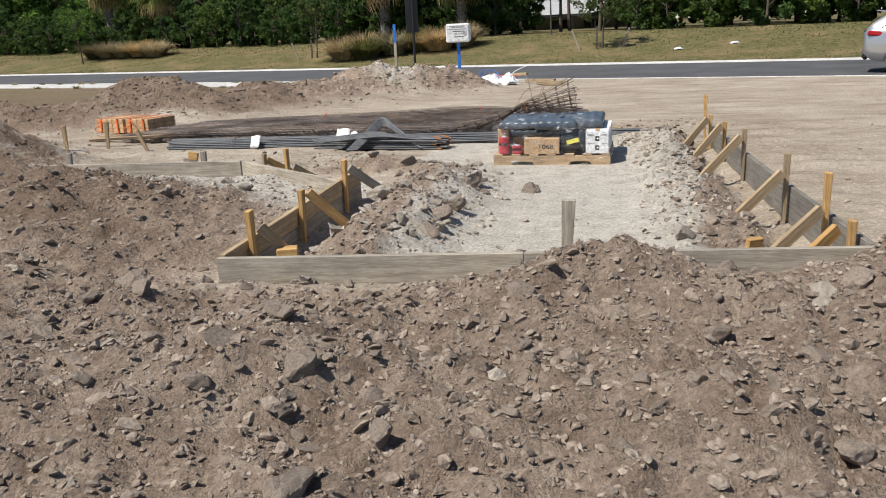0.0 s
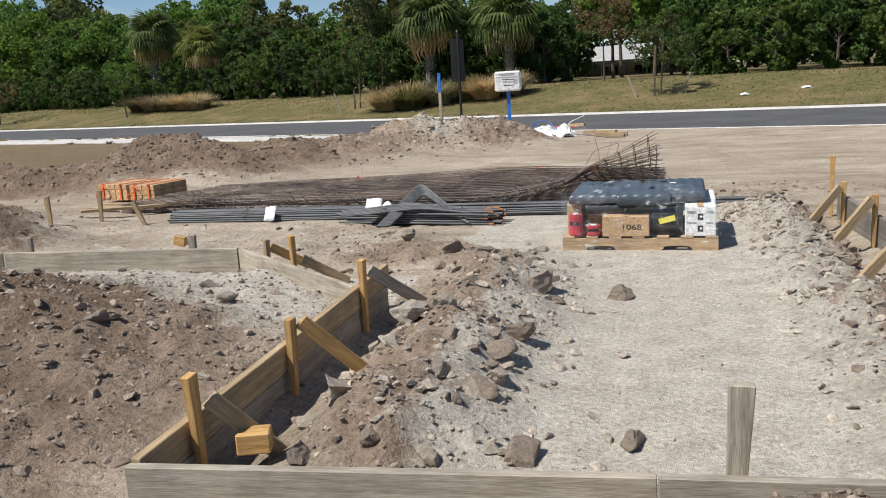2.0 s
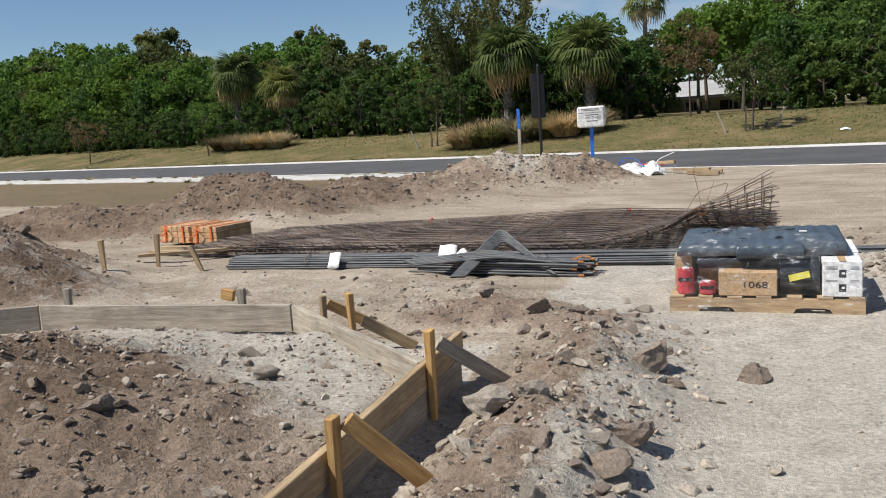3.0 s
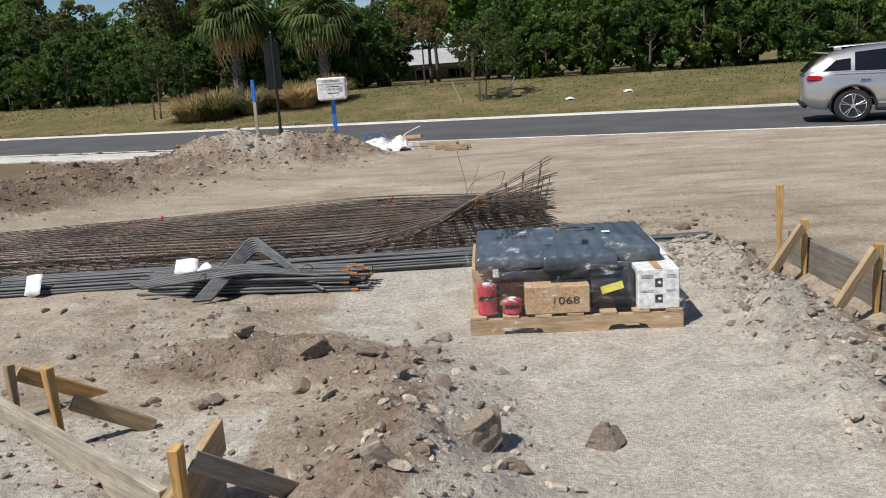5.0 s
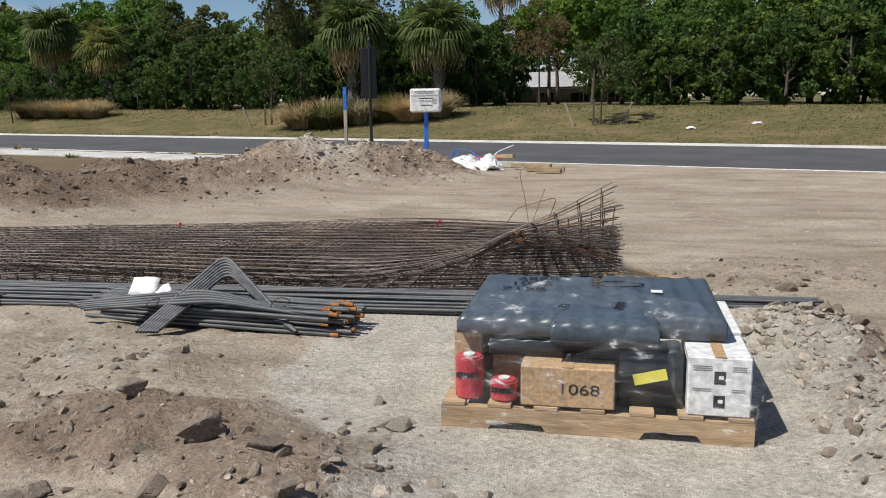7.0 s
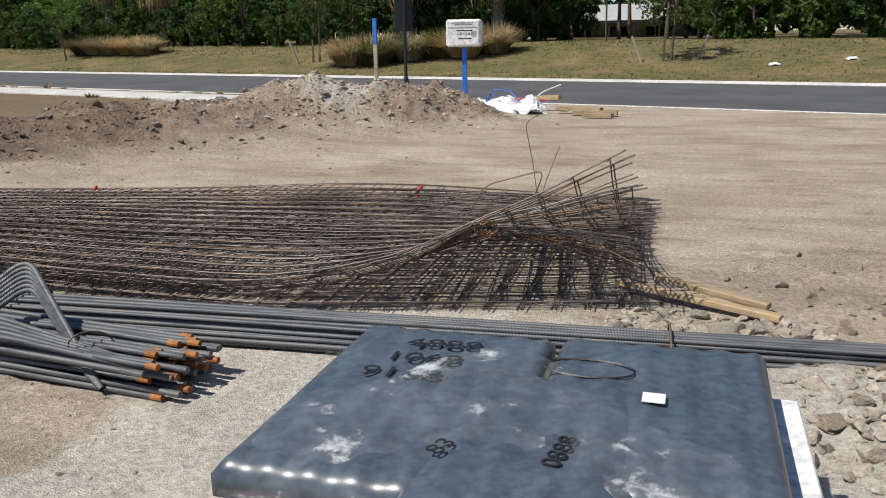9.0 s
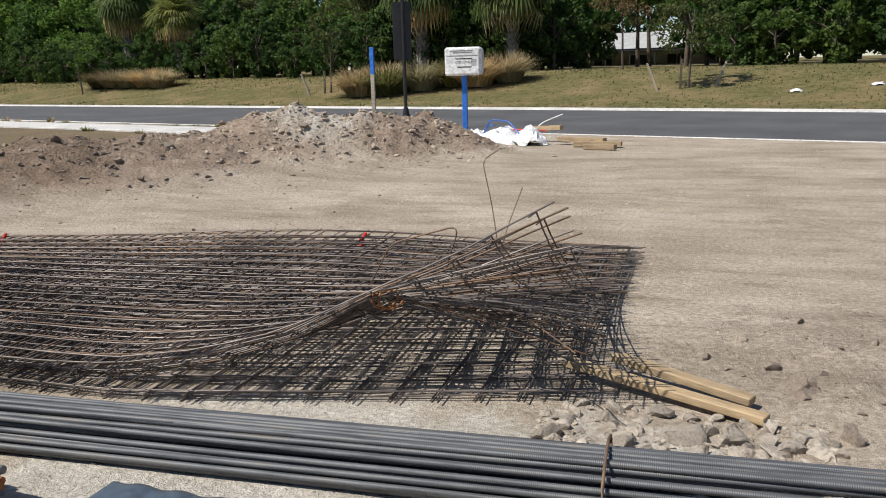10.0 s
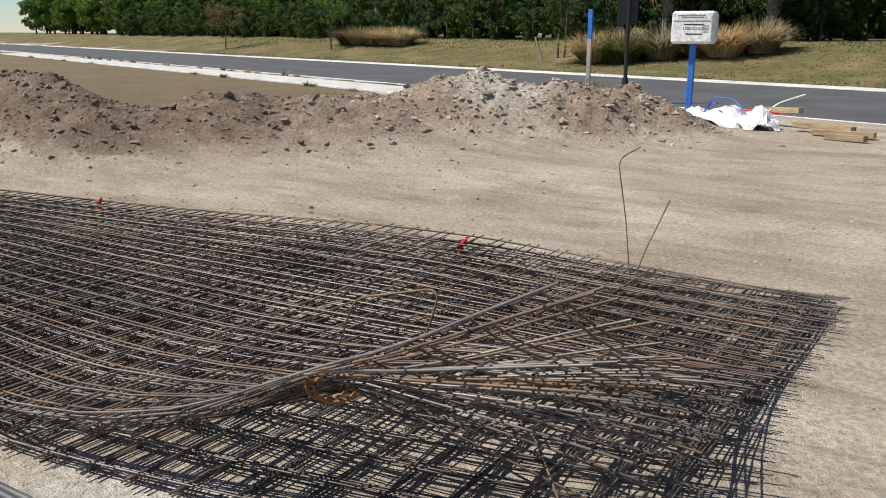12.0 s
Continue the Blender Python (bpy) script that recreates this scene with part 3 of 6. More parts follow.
stake(-1.335, 5.02, 0.43, 0.2, 90, (0, -3))
stake(-1.345, 5.87, 0.385, 0.2, 90, (0, 2))
stake(-1.375, 6.93, 0.43, 0.2, 90)
stake(-2.26, 7.86, 0.40, 0.2, -40, (2, 0))
stake(-2.66, 8.22, 0.30, 0.2, -40, material=MIDWOOD, label="short grey-topped stake behind a form board")
stake(-3.38, 8.33, 0.32, 0.2, 5, material=OLDWOOD, label="short grey stake behind a form board")
stake(-4.86, 8.2, 0.335, 0.2, 5, material=OLDWOOD, label="short grey stake behind a form board")
stake(0.57, 4.885, 0.52, 0.2, 4, (0, 2), OLDWOOD, 0.075, "weathered grey stake standing against the form board")
for y, z, w, t in ((10.62, 0.56, 0.055, NEWWOOD), (10.2, 0.38, 0.055, NEWWOOD), (9.25, 0.41, 0.06, NEWWOOD), (8.2, 0.47, 0.06, MIDWOOD), (6.6, 0.49, 0.06, MIDWOOD), (5.6, 0.53, 0.05, NEWWOOD), (5.1, 0.36, 0.06, NEWWOOD)):
    stake(1.975 - 0.046 * (y - 7.6) - 0.03 if y > 5 else 2.0, y, z, 0.2, 92, (0, random.uniform(-2, 2)), t, w)
brace((-1.30, 5.07, 0.31), (-1.10, 5.25, 0.0), MIDWOOD)
brace((-1.31, 5.92, 0.36), (-1.03, 6.1, 0.02))
brace((-1.36, 7.0, 0.35), (-1.08, 7.35, 0.02), OLDWOOD, "weathered grey brace leaning on a stake")
brace((-2.22, 7.92, 0.21), (-1.95, 8.1, 0.0), MIDWOOD)
brace((-2.66, 8.28, 0.23), (-2.36, 8.5, 0.0))
for y, dx, z in ((10.2, -0.24, 0.34), (9.25, -0.27, 0.38), (8.2, -0.33, 0.40), (6.6, -0.32, 0.36), (5.6, -0.3, 0.32)):
    x = 1.93 - 0.046 * (y - 7.6)
    brace((x - 0.02, y - 0.045, z), (x + dx - 0.05, y - 0.18, 0.03), MIDWOOD)
brace((2.0, 5.16, 0.3), (1.82, 5.05, 0.15))
tagged(part("wood_offcut", block(0.13, 0.09, 0.085, 0.006), NEWWOOD, m=pose(-1.16, 5.12, 0.13, 0, 0, 20)), "short sawn offcut of yellow pine by a stake", "wood offcut")
tagged(part("wood_offcut", block(0.10, 0.04, 0.08, 0.004), NEWWOOD, m=pose(-3.50, 8.34, 0.27, 0, 12, 5)), "short orange-yellow pine cleat beside a stake", "wood offcut")
tagged(part("wood_offcut", block(0.10, 0.04, 0.08, 0.004), NEWWOOD, m=pose(1.62, 5.42, 0.14, 10, 0, 30)), "short yellow pine cleat beside a brace", "wood offcut")
# stakes and planks near the brick packs
for x, y, z, ln in ((-6.35, 10.2, 0.42, (2, 0)), (-6.1, 10.75, 0.4, (0, 3)), (-5.45, 10.6, 0.30, (0, -22))):
    stake(x, y, z, 0.15, 10, ln, MIDWOOD, 0.06, "weathered stake standing near the brick packs")
for a, b in (((-6.5, 10.9, 0.13), (-5.6, 11.6, 0.10)), ((-6.9, 11.6, 0.06), (-5.6, 11.55, 0.06)), ((-7.0, 11.95, 0.06), (-5.9, 11.7, 0.09))):
    beam("loose_plank", a, b, 0.035, 0.09, MIDWOOD, "loose tan plank lying by the brick packs", "plank", "loose planks by the brick packs")
beam("loose_plank", (-5.6, 7.95, 0.29), (-5.95, 8.1, 0.30), 0.035, 0.12, NEWWOOD, "short yellow plank on the form corner", "plank")
beam("loose_plank", (0.36, 12.04, 0.09), (0.86, 11.80, 0.05), 0.03, 0.055, MIDWOOD, "loose tan batten sticking out under the wire mesh", "plank", "loose battens by the wire mesh")
beam("loose_plank", (0.18, 12.02, 0.06), (0.90, 11.68, 0.035), 0.03, 0.055, MIDWOOD, "loose tan batten sticking out under the wire mesh", "plank", "loose battens by the wire mesh")

# ---- brick packs ----
def brick_pack(x, y, z, turn, nx, nz):
    t = thing("brick_pack", pose(x, y, z, 0, 0, turn), "strapped pack of tan bricks on planks by a dirt heap", "brick pack", "brick packs with orange straps")
    me = None
    for i in range(nx):
        for k in range(nz):
            for j in range(3):
                if me is None:
                    me = part("brick", block(0.108, 0.20, 0.07, 0.004), BRICK, t, m=pose((i - (nx - 1) / 2) * 0.113, (j - 1) * 0.205, 0.036 + 0.073 * k)).data
                else:
                    part("brick", me, BRICK, t, m=pose((i - (nx - 1) / 2) * 0.113, (j - 1) * 0.205 + random.uniform(-0.004, 0.004), 0.036 + 0.073 * k))
    w, h = nx * 0.113, nz * 0.073
    for sx in (-0.3, 0.3):
        bm = block(0.03, 0.66, 0.004, 0, (sx * w, 0, h + 0.006))
        block(0.03, 0.004, h + 0.01, 0, (sx * w, -0.318, h / 2), bm=bm)
        block(0.03, 0.004, h + 0.01, 0, (sx * w, 0.318, h / 2), bm=bm)
        part("strap", bm, ORANGE, t, "orange plastic strap")
    v, f = tube([(-0.3 * w + 0.1 * math.sin(a * 2), -0.33 - 0.04 * math.sin(a), h * (1 - a / 3.2)) for a in np.linspace(0, 3, 12)], 0.008, 5)
    part("strap", fast_mesh("strap", v, f, ORANGE, True), ORANGE, t, "loose orange strap end")


brick_pack(-6.98, 12.55, 0.07, -12, 5, 3)
brick_pack(-6.42, 12.42, 0.07, -12, 4, 3)

# ---- reinforcing bars ----
bars = thing("rebar_bundle", pose(-1.86, 11.03, 0, 0, 0, 2.6), "long bundle of dark steel reinforcing bars on the sand", "rebar bundle")
rnd = random.Random(3)
for layer, count in enumerate((17, 16, 15, 12, 9, 6)):
    for q in range(count):
        lo, hi = -3.3 + rnd.uniform(-0.06, 0.10), 3.24 + rnd.uniform(-0.16, 0.12)
        y0 = (q - (count - 1) / 2) * 0.0205 + rnd.uniform(-0.006, 0.006)
        y1 = y0 + rnd.uniform(-0.03, 0.03)
        ph = rnd.uniform(0, 6)
        pts = [(lo + (hi - lo) * t, y0 + (y1 - y0) * t + 0.006 * math.sin(5 * t + ph), 0.018 + 0.0185 * layer + 0.003 * math.sin(8 * t + ph)) for t in np.linspace(0, 1, 14)]
        part("bar", tube_mesh("bar", pts, 0.0103, STEEL, 7), STEEL, bars)
for sx in (2.3, -0.6, -2.4):
    v, f = tube([(sx, 0.19 * math.cos(a), 0.065 + 0.07 * math.sin(a)) for a in np.linspace(0, 2 * math.pi, 20)], 0.005, 5)
    part("tie_wire", fast_mesh("tie_wire", v, f, RUSTWIRE, True), RUSTWIRE, bars, "rusty tie wire round the bars")


def bent_line(pts, r=0.12, n=7):
    """Points along a bent bar, with rounded corners."""
    out = [Vector(pts[0])]
    for a, b, c in zip(pts, pts[1:], pts[2:]):
        a, b, c = Vector(a), Vector(b), Vector(c)
        p, q = b + (a - b).normalized() * r, b + (c - b).normalized() * r
        for k in range(n):
            s = k / (n - 1)
            out.append(p * (1 - s) ** 2 + b * 2 * s * (1 - s) + q * s * s)
    out.append(Vector(pts[-1]))
    return [tuple(p) for p in out]


pile = thing("bent_rebar_pile", pose(-2.1, 10.6, 0), "pile of bent dark steel bars lying before the rebar bundle", "rebar pile")
for i in range(60):
    lay, k = divmod(i, 10)
    x0, x1 = -0.86 + rnd.uniform(-0.05, 0.08), 0.80 + rnd.uniform(-0.08, 0.10)
    y = -0.12 + k * 0.03 + rnd.uniform(-0.01, 0.01)
    pts = bent_line([(x0, y + 0.07, 0.02 + 0.024 * lay), (-0.5 + rnd.uniform(-0.05, 0.05), y, 0.025 + 0.024 * lay), (x1, y - 0.12 + rnd.uniform(-0.05, 0.05), 0.02 + 0.024 * lay)], 0.1)
    part("bent_bar", tube_mesh("bent_bar", pts, 0.0115, STEEL, 7), STEEL, pile)
    tip, back = Vector(pts[-1]), (Vector(pts[-2]) - Vector(pts[-1])).normalized()
    cap = roll_of(0.0128, 0.05, 10, turn=back.to_track_quat("Z", "Y").to_matrix(), at=tip + back * 0.021)
    part("bar_end", cap, TIERUST if rnd.random() < 0.6 else STEEL, pile, "rusty cut bar end")
for i in range(7):
    o = 0.022 * i
    pts = bent_line([(-0.36 + o * 0.9, -0.40 + 0.1 * o, 0.03), (-0.02 + o * 0.25, 0.10 - 0.3 * o, 0.40 - o * 0.75), (0.56 - o * 0.5, -0.26 + 0.2 * o, 0.03 + 0.2 * o)], 0.09)
    part("bent_bar", tube_mesh("bent_bar", pts, 0.0115, STEEL, 7), STEEL, pile)
for i in range(5):
    o = 0.022 * i
    pts = bent_line([(-0.86 + o, -0.26, 0.15 - o * 0.4), (-0.05 + o, -0.12 - o, 0.225 - o * 0.5), (0.62 + o, -0.15 - o, 0.10 + o * 0.2)], 0.12)
    part("bent_bar", tube_mesh("bent_bar", pts, 0.0115, STEEL, 7), STEEL, pile)
for a in ((-0.32, -0.2, 0.13), (0.42, -0.12, 0.14)):
    v, f = tube([(a[0] + 0.03 * math.cos(q), a[1] + 0.09 * math.cos(q + 0.5), a[2] + 0.06 * math.sin(q)) for q in np.linspace(0, 12, 30)], 0.003, 4)
    part("tie_wire", fast_mesh("tie_wire", v, f, RUSTWIRE, True), RUSTWIRE, pile, "thin rusty tie wire")


def paper_tag(name, x, y, z, w, h, rx, ry, rz, label):
    vs, fs = [], []
    for i in range(5):
        for j in range(4):
            s, t = i / 4 - 0.5, j / 3 - 0.5
            vs.append((s * w, t * h, 0.02 * math.sin(5 * s + 2 * t) + 0.06 * s * s))
    for i in range(4):
        for j in range(3):
            fs.append((i * 4 + j, i * 4 + j + 1, i * 4 + j + 5, i * 4 + j + 4))
    ob = new(name, mesh_of(name, vs, fs, PAPER, True))
    ob.modifiers.new("thick", "SOLIDIFY").thickness = 0.0015
    ob.matrix_world = pose(x, y, z, rx, ry, rz)
    return tagged(ob, label, "paper tag")


paper_tag("paper_tag", -2.62, 10.60, 0.20, 0.17, 0.13, 50, 5, 10, "crumpled white paper tag tied to bent bars")
paper_tag("paper_tag", -2.47, 10.56, 0.18, 0.10, 0.08, 40, -25, 30, "small torn white paper tag on bent bars")
paper_tag("paper_tag", -3.90, 10.74, 0.09, 0.13, 0.17, 60, 0, 5, "white paper tag hanging on the rebar bundle")

# ---- welded wire mesh ----
def near_rise(x, k):
    """How high the near edge of sheet k stands: bound together by a tie, then fanned out, the top sheets curling up."""
    if k < 4:
        return 0.0 * x
    end = 0.03 + 0.66 * ((k - 4) / 9.0) ** 0.9
    return np.interp(x, [-1.75, -1.4, -1.05, -0.75, -0.42, -0.1, 0.3], [0, 0.02, 0.08, 0.18, 0.37, 0.38 + 0.38 * (end - 0.38), end])


def mesh_point(x, yy, k, group, oy, tw, sway):
    """A point of sheet k: x along the stack, yy across it before it sags and curls."""
    s = (yy - 11.5) / 2.3
    y = yy + oy + tw * (x + 3) - 0.10 * np.clip((x + 4.0) / 1.5, 0, 1) * (1 - s)
    y = y - 0.46 * np.clip((-x - 1.3) / 2.5, 0, 1.5) * s
    y = y + 0.44 * np.clip((x + 1.5) / 1.8, 0, 1) ** 1.2 * (1.0 if k < 4 else 1 - 0.08 * (k - 4))
    e = np.clip((12.95 - yy) / 1.4, 0, 1)
    lift = near_rise(x, k) * e ** 1.55
    tie = np.exp(-((x + 0.42) / 0.42) ** 2) * np.clip((12.2 - yy) / 0.6, 0, 1) * (group > 0)
    y = y + (11.62 - y) * 0.55 * tie
    spread = 0.0085 * k * (1 - 0.5 * tie)
    hump = 0.055 * np.sin(np.clip((x + 6.6) / 6.9, 0, 1) * np.pi) * (k / 14) + 0.05 * np.exp(-((x + 1.5) / 1.1) ** 2) * s ** 2 * (k / 14)
    wave = 0.012 * np.sin(x * 2.3 + sway) * np.sin(yy * 2.9 + 0.7 * sway) * (k / 14)
    splay = 0.05 * np.clip((x + 0.3) / 0.6, 0, 1) * np.sin(3.0 * sway) * e * (group > 0)
    return y, 0.012 + spread + lift + hump + np.maximum(wave, 0) + splay * 0.7


rs = np.random.RandomState(5)
drift_x, drift_y = 0.0, 0.0
for k in range(14):
    group = 0 if k < 4 else 1 if k < 8 else 2
    sheet = thing("wire_mesh_sheet", pose(0, 0, 0), "rusty welded wire mesh sheet in a stack, end curled up" if group else "flat sheet of rusty welded wire mesh under a loose stack", "wire mesh", "stacked wire mesh sheets")
    drift_x, drift_y = 0.6 * drift_x + rs.uniform(-0.017, 0.017), 0.5 * drift_y + rs.uniform(-0.032, 0.032)
    tw, sway = rs.uniform(-0.005, 0.005), rs.uniform(0, 6)
    mat = RUSTWIRE if k in (5, 9, 12) else WIRE
    x0, x1 = -6.3 + drift_x, 0.21 + drift_x + rs.uniform(-0.03, 0.05)
    for j in range(16):
        yy = 11.47 + 0.1505 * j
        x = np.linspace(x0 - rs.uniform(0.02, 0.09), x1 + rs.uniform(0.01, 0.09), 46)
        x = x + 0.55 * np.clip((-x - 4.6) / 1.7, 0, 1) * (j / 15)
        y, z = mesh_point(x, np.full(46, yy), k, group, drift_y, tw, sway)
        y = y + 0.007 * np.sin(2.3 * x + j + k)
        part("long_wire", tube_mesh("long_wire", np.stack([x, y, z + 0.004], -1), 0.0034, mat, 4), mat, sheet)
    for i in range(43):
        xx = x1 - 0.02 - 0.1525 * i
        yy = np.linspace(11.43, 13.78, 20)
        x = np.full(20, xx) + 0.55 * np.clip((-xx - 4.6) / 1.7, 0, 1) * (yy - 11.47) / 2.26 + 0.012 * (yy - 12.6) * np.sin(sway)
        y, z = mesh_point(x, yy, k, group, drift_y, tw, sway)
        part("cross_wire", tube_mesh("cross_wire", np.stack([x, y, z - 0.002], -1), 0.0035, mat, 4), mat, sheet)
tie_pts = [(-0.42 + 0.03 * math.cos(a) + 0.004 * a, 11.575 + 0.032 * math.cos(a), 0.405 + 0.035 * math.sin(a)) for a in np.linspace(0, 12.5, 40)]
tagged(part("tie_wire", tube_mesh("tie_wire", tie_pts, 0.0045, TIERUST, 5), TIERUST), "orange rusted wire tying the mesh sheets together", "tie wire")


def clip_flag(x, y, z):
    t = thing("red_clip", pose(x, y, z), "small red plastic clip on the edge of the wire mesh", "clip", "red clips on the mesh")
    part("body", block(0.03, 0.025, 0.06, 0.006, (0, 0, 0.02)), REDFLAG, t)
    part("tail", block(0.02, 0.02, 0.05, 0.006, (0.02, 0, 0.06), Matrix.Rotation(0.6, 3, "Y")), REDFLAG, t)


clip_flag(-1.36, 13.60, 0.135)
clip_flag(-3.82, 13.24, 0.12)


def loose_wire(pts, label):
    fine = bent_line(pts, 0.05, 5)
    tagged(part("loose_wire", tube_mesh("loose_wire", fine, 0.003, RUSTWIRE, 4), RUSTWIRE), label, "wire", "loose wires on the mesh")


loose_wire([(-0.49, 13.66, 0.08), (-0.54, 13.68, 0.40), (-0.60, 13.70, 0.66), (-0.50, 13.70, 0.72)], "thin rusty wire standing up from the mesh")
loose_wire([(-0.49, 13.66, 0.08), (-0.45, 13.68, 0.25), (-0.36, 13.72, 0.50)], "thin rusty wire standing up from the mesh")
loose_wire([(-0.52, 11.75, 0.42), (-0.42, 11.70, 0.58), (-0.14, 11.66, 0.665), (-0.20, 11.66, 0.50)], "bent rusty wire looping out of the mesh")
loose_wire([(-0.30, 12.1, 0.24), (0.05, 11.75, 0.33), (0.30, 11.45, 0.30)], "loose rusty wire lying across the mesh")

# ---- the wrapped pallet ----
PM = pose(0.145, 9.66, 0, 0, 0, -1)
pallet = thing("pallet", PM @ pose(0, 0, top(0.145, 9.66) + 0.005), "tan wooden pallet under film-wrapped goods", "pallet")
PZ = top(0.145, 9.66) + 0.005
for y in (-0.48, 0.0, 0.48):
    bm = bmesh.new()
    prof = [(-0.61, 0.0), (-0.42, 0.0)] + [(-0.40, 0.03), (-0.36, 0.036), (-0.24, 0.036), (-0.20, 0.03), (-0.18, 0.0)]
    prof += [(0.18, 0.0), (0.20, 0.03), (0.24, 0.036), (0.36, 0.036), (0.40, 0.03), (0.42, 0.0), (0.61, 0.0), (0.61, 0.095), (-0.61, 0.095)]
    lo = [bm.verts.new((px, y - 0.019, pz)) for px, pz in prof]
    hi = [bm.verts.new((px, y + 0.019, pz)) for px, pz in prof]
    bm.faces.new(lo)
    bm.faces.new(hi[::-1])
    for i in range(len(prof)):
        j = (i + 1) % len(prof)
        bm.faces.new((lo[j], lo[i], hi[i], hi[j]))
    bmesh.ops.recalc_face_normals(bm, faces=bm.faces)
    part("stringer", bm, PALLETWOOD, pallet, "notched stringer")
for i in range(7):
    part("deck_board", block(0.095, 1.0, 0.016, 0.002), PALLETWOOD, pallet, m=pose(-0.56 + i * 0.1867, 0, 0.104, 0, 0, random.uniform(-0.4, 0.4)))
Z0 = PZ + 0.113


def on_pallet(name, x, y, z, label, category, turn=0):
    return thing(name, PM @ pose(x, y, Z0 + z, 0, 0, turn), label, category)


def text_mesh(parent, words, size, x, y, z, rx=90, rz=0, material=INK, squash=1.0, ry=0):
    c = bpy.data.curves.new("writing", "FONT")
    c.body, c.size, c.align_x, c.align_y, c.extrude = words, size, "CENTER", "CENTER", 0.0006
    tmp = bpy.data.objects.new("writing", c)
    scene.collection.objects.link(tmp)
    me = bpy.data.meshes.new_from_object(tmp.evaluated_get(bpy.context.evaluated_depsgraph_get()))
    bpy.data.objects.remove(tmp)
    me.materials.clear()
    me.materials.append(material)
    return part("writing", me, material, parent, m=pose(x, y, z, rx, ry, rz) @ Matrix.Diagonal((squash, 1, 1, 1)))


def carton(name, x, y, z, sx, sy, sz, material, label, turn=0):
    t = on_pallet(name, x, y, z, label, "box", turn)
    part("box_body", block(sx, sy, sz, 0.005, (0, 0, sz / 2)), material, t)
    part("tape", block(0.045, sy * 1.002, 0.001, 0, (0, 0, sz + 0.0015)), YELLOW if material is None else CARTON, t, "strip of tape")
    return t


c1 = carton("cardboard_box", -0.10, -0.40, 0.0, 0.37, 0.19, 0.165, CARTON, "brown cardboard box with a handwritten number on a pallet", 0)
text_mesh(c1, "1068", 0.062, 0.045, -0.0965, 0.075, squash=1.35)
c2 = carton("white_box", 0.475, -0.33, 0.0, 0.235, 0.32, 0.235, WHITEBOX, "white printed carton on the corner of a pallet", 0)
for zz in (0.155, 0.06):
    part("print_mark", block(0.042, 0.0012, 0.05, 0, (0.0, -0.161, zz)), INK, c2, "black printed symbol")
    part("print_mark", block(0.018, 0.0012, 0.014, 0, (0.004, -0.1622, zz + 0.002)), WHITEBOX, c2)
for zz in (0.20, 0.192, 0.184, 0.11, 0.102):
    part("print_line", block(0.07, 0.001, 0.003, 0, (-0.065, -0.161, zz)), GREYINK, c2)
    part("print_line", block(0.05, 0.001, 0.003, 0, (0.07, -0.161, zz)), GREYINK, c2)
carton("cardboard_box", -0.53, 0.05, 0.0, 0.12, 0.72, 0.25, CARTON, "tall brown cardboard carton along a pallet edge")
carton("cardboard_box", -0.12, 0.0, 0.0, 0.62, 0.55, 0.25, CARTON, "brown cardboard box under grey sheets")
carton("white_box", 0.50, 0.15, 0.0, 0.2, 0.55, 0.238, WHITEBOX, "white carton along a pallet edge")


def film_roll(x, y, r, h, label):
    t = on_pallet("wrapped_roll", x, y, 0, label, "roll")
    bm = roll_of(r, h, 22, at=(0, 0, h / 2))
    bmesh.ops.bevel(bm, geom=[e for e in bm.edges if abs(e.verts[0].co.z - e.verts[1].co.z) < 1e-5], offset=0.008, segments=2, affect="EDGES")
    part("roll_body", bm, REDPLASTIC, t, smooth=False)
    part("core", roll_of(r * 0.42, 0.006, 18, at=(0, 0, h + 0.004)), WHITEBOX, t, "pale cardboard core")
    for k in range(3):
        part("mark", block(0.028, 0.003, 0.022, 0, (-0.03 + 0.03 * k, -r - 0.0005 + 0.004 * abs(k - 1), h * 0.6)), INK, t, "black handwritten mark")


film_roll(-0.505, -0.42, 0.058, 0.175, "red plastic-wrapped roll standing on a pallet")
film_roll(-0.36, -0.43, 0.055, 0.085, "low red plastic-wrapped roll on a pallet")


def soft_slab(x0, x1, y0, y1, z0, z1, seed, droop=0.05, nx=64, ny=40, ridges=0.003):
    """A limp bundle of sheets: rounded rim, drooping edges, soft ridges across the top."""
    r = np.random.RandomState(seed)
    px, py = r.uniform(0, 6, 2)
    X, Y = np.meshgrid(np.linspace(x0, x1, nx), np.linspace(y0, y1, ny))
    ex = np.minimum(X - x0, x1 - X)
    ey = np.minimum(Y - y0, y1 - Y)
    e = np.minimum(ex, ey)
    Z = z1 - droop * np.exp(-(e / 0.016)) + ridges * np.sin(X * 70 + px + 1.2 * np.sin(Y * 3)) + 0.003 * np.sin(X * 9 + py) * np.sin(Y * 7 + px)
    low = z0 + 0 * Z
    vt = np.stack([X, Y, Z], -1).reshape(-1, 3)
    vb = np.stack([X, Y, low], -1).reshape(-1, 3)
    idx = np.arange(nx * ny).reshape(ny, nx)
    f = np.stack([idx[:-1, :-1], idx[:-1, 1:], idx[1:, 1:], idx[1:, :-1]], -1).reshape(-1, 4)
    rim = np.concatenate([idx[0, :], idx[1:, -1], idx[-1, ::-1][1:], idx[::-1, 0][1:]])
    k = nx * ny
    side = np.array([(rim[i] + k, rim[i + 1] + k, rim[i + 1], rim[i]) for i in range(len(rim) - 1)])
    return np.concatenate([vt, vb]), np.concatenate([f, f[:, ::-1] + k, side])


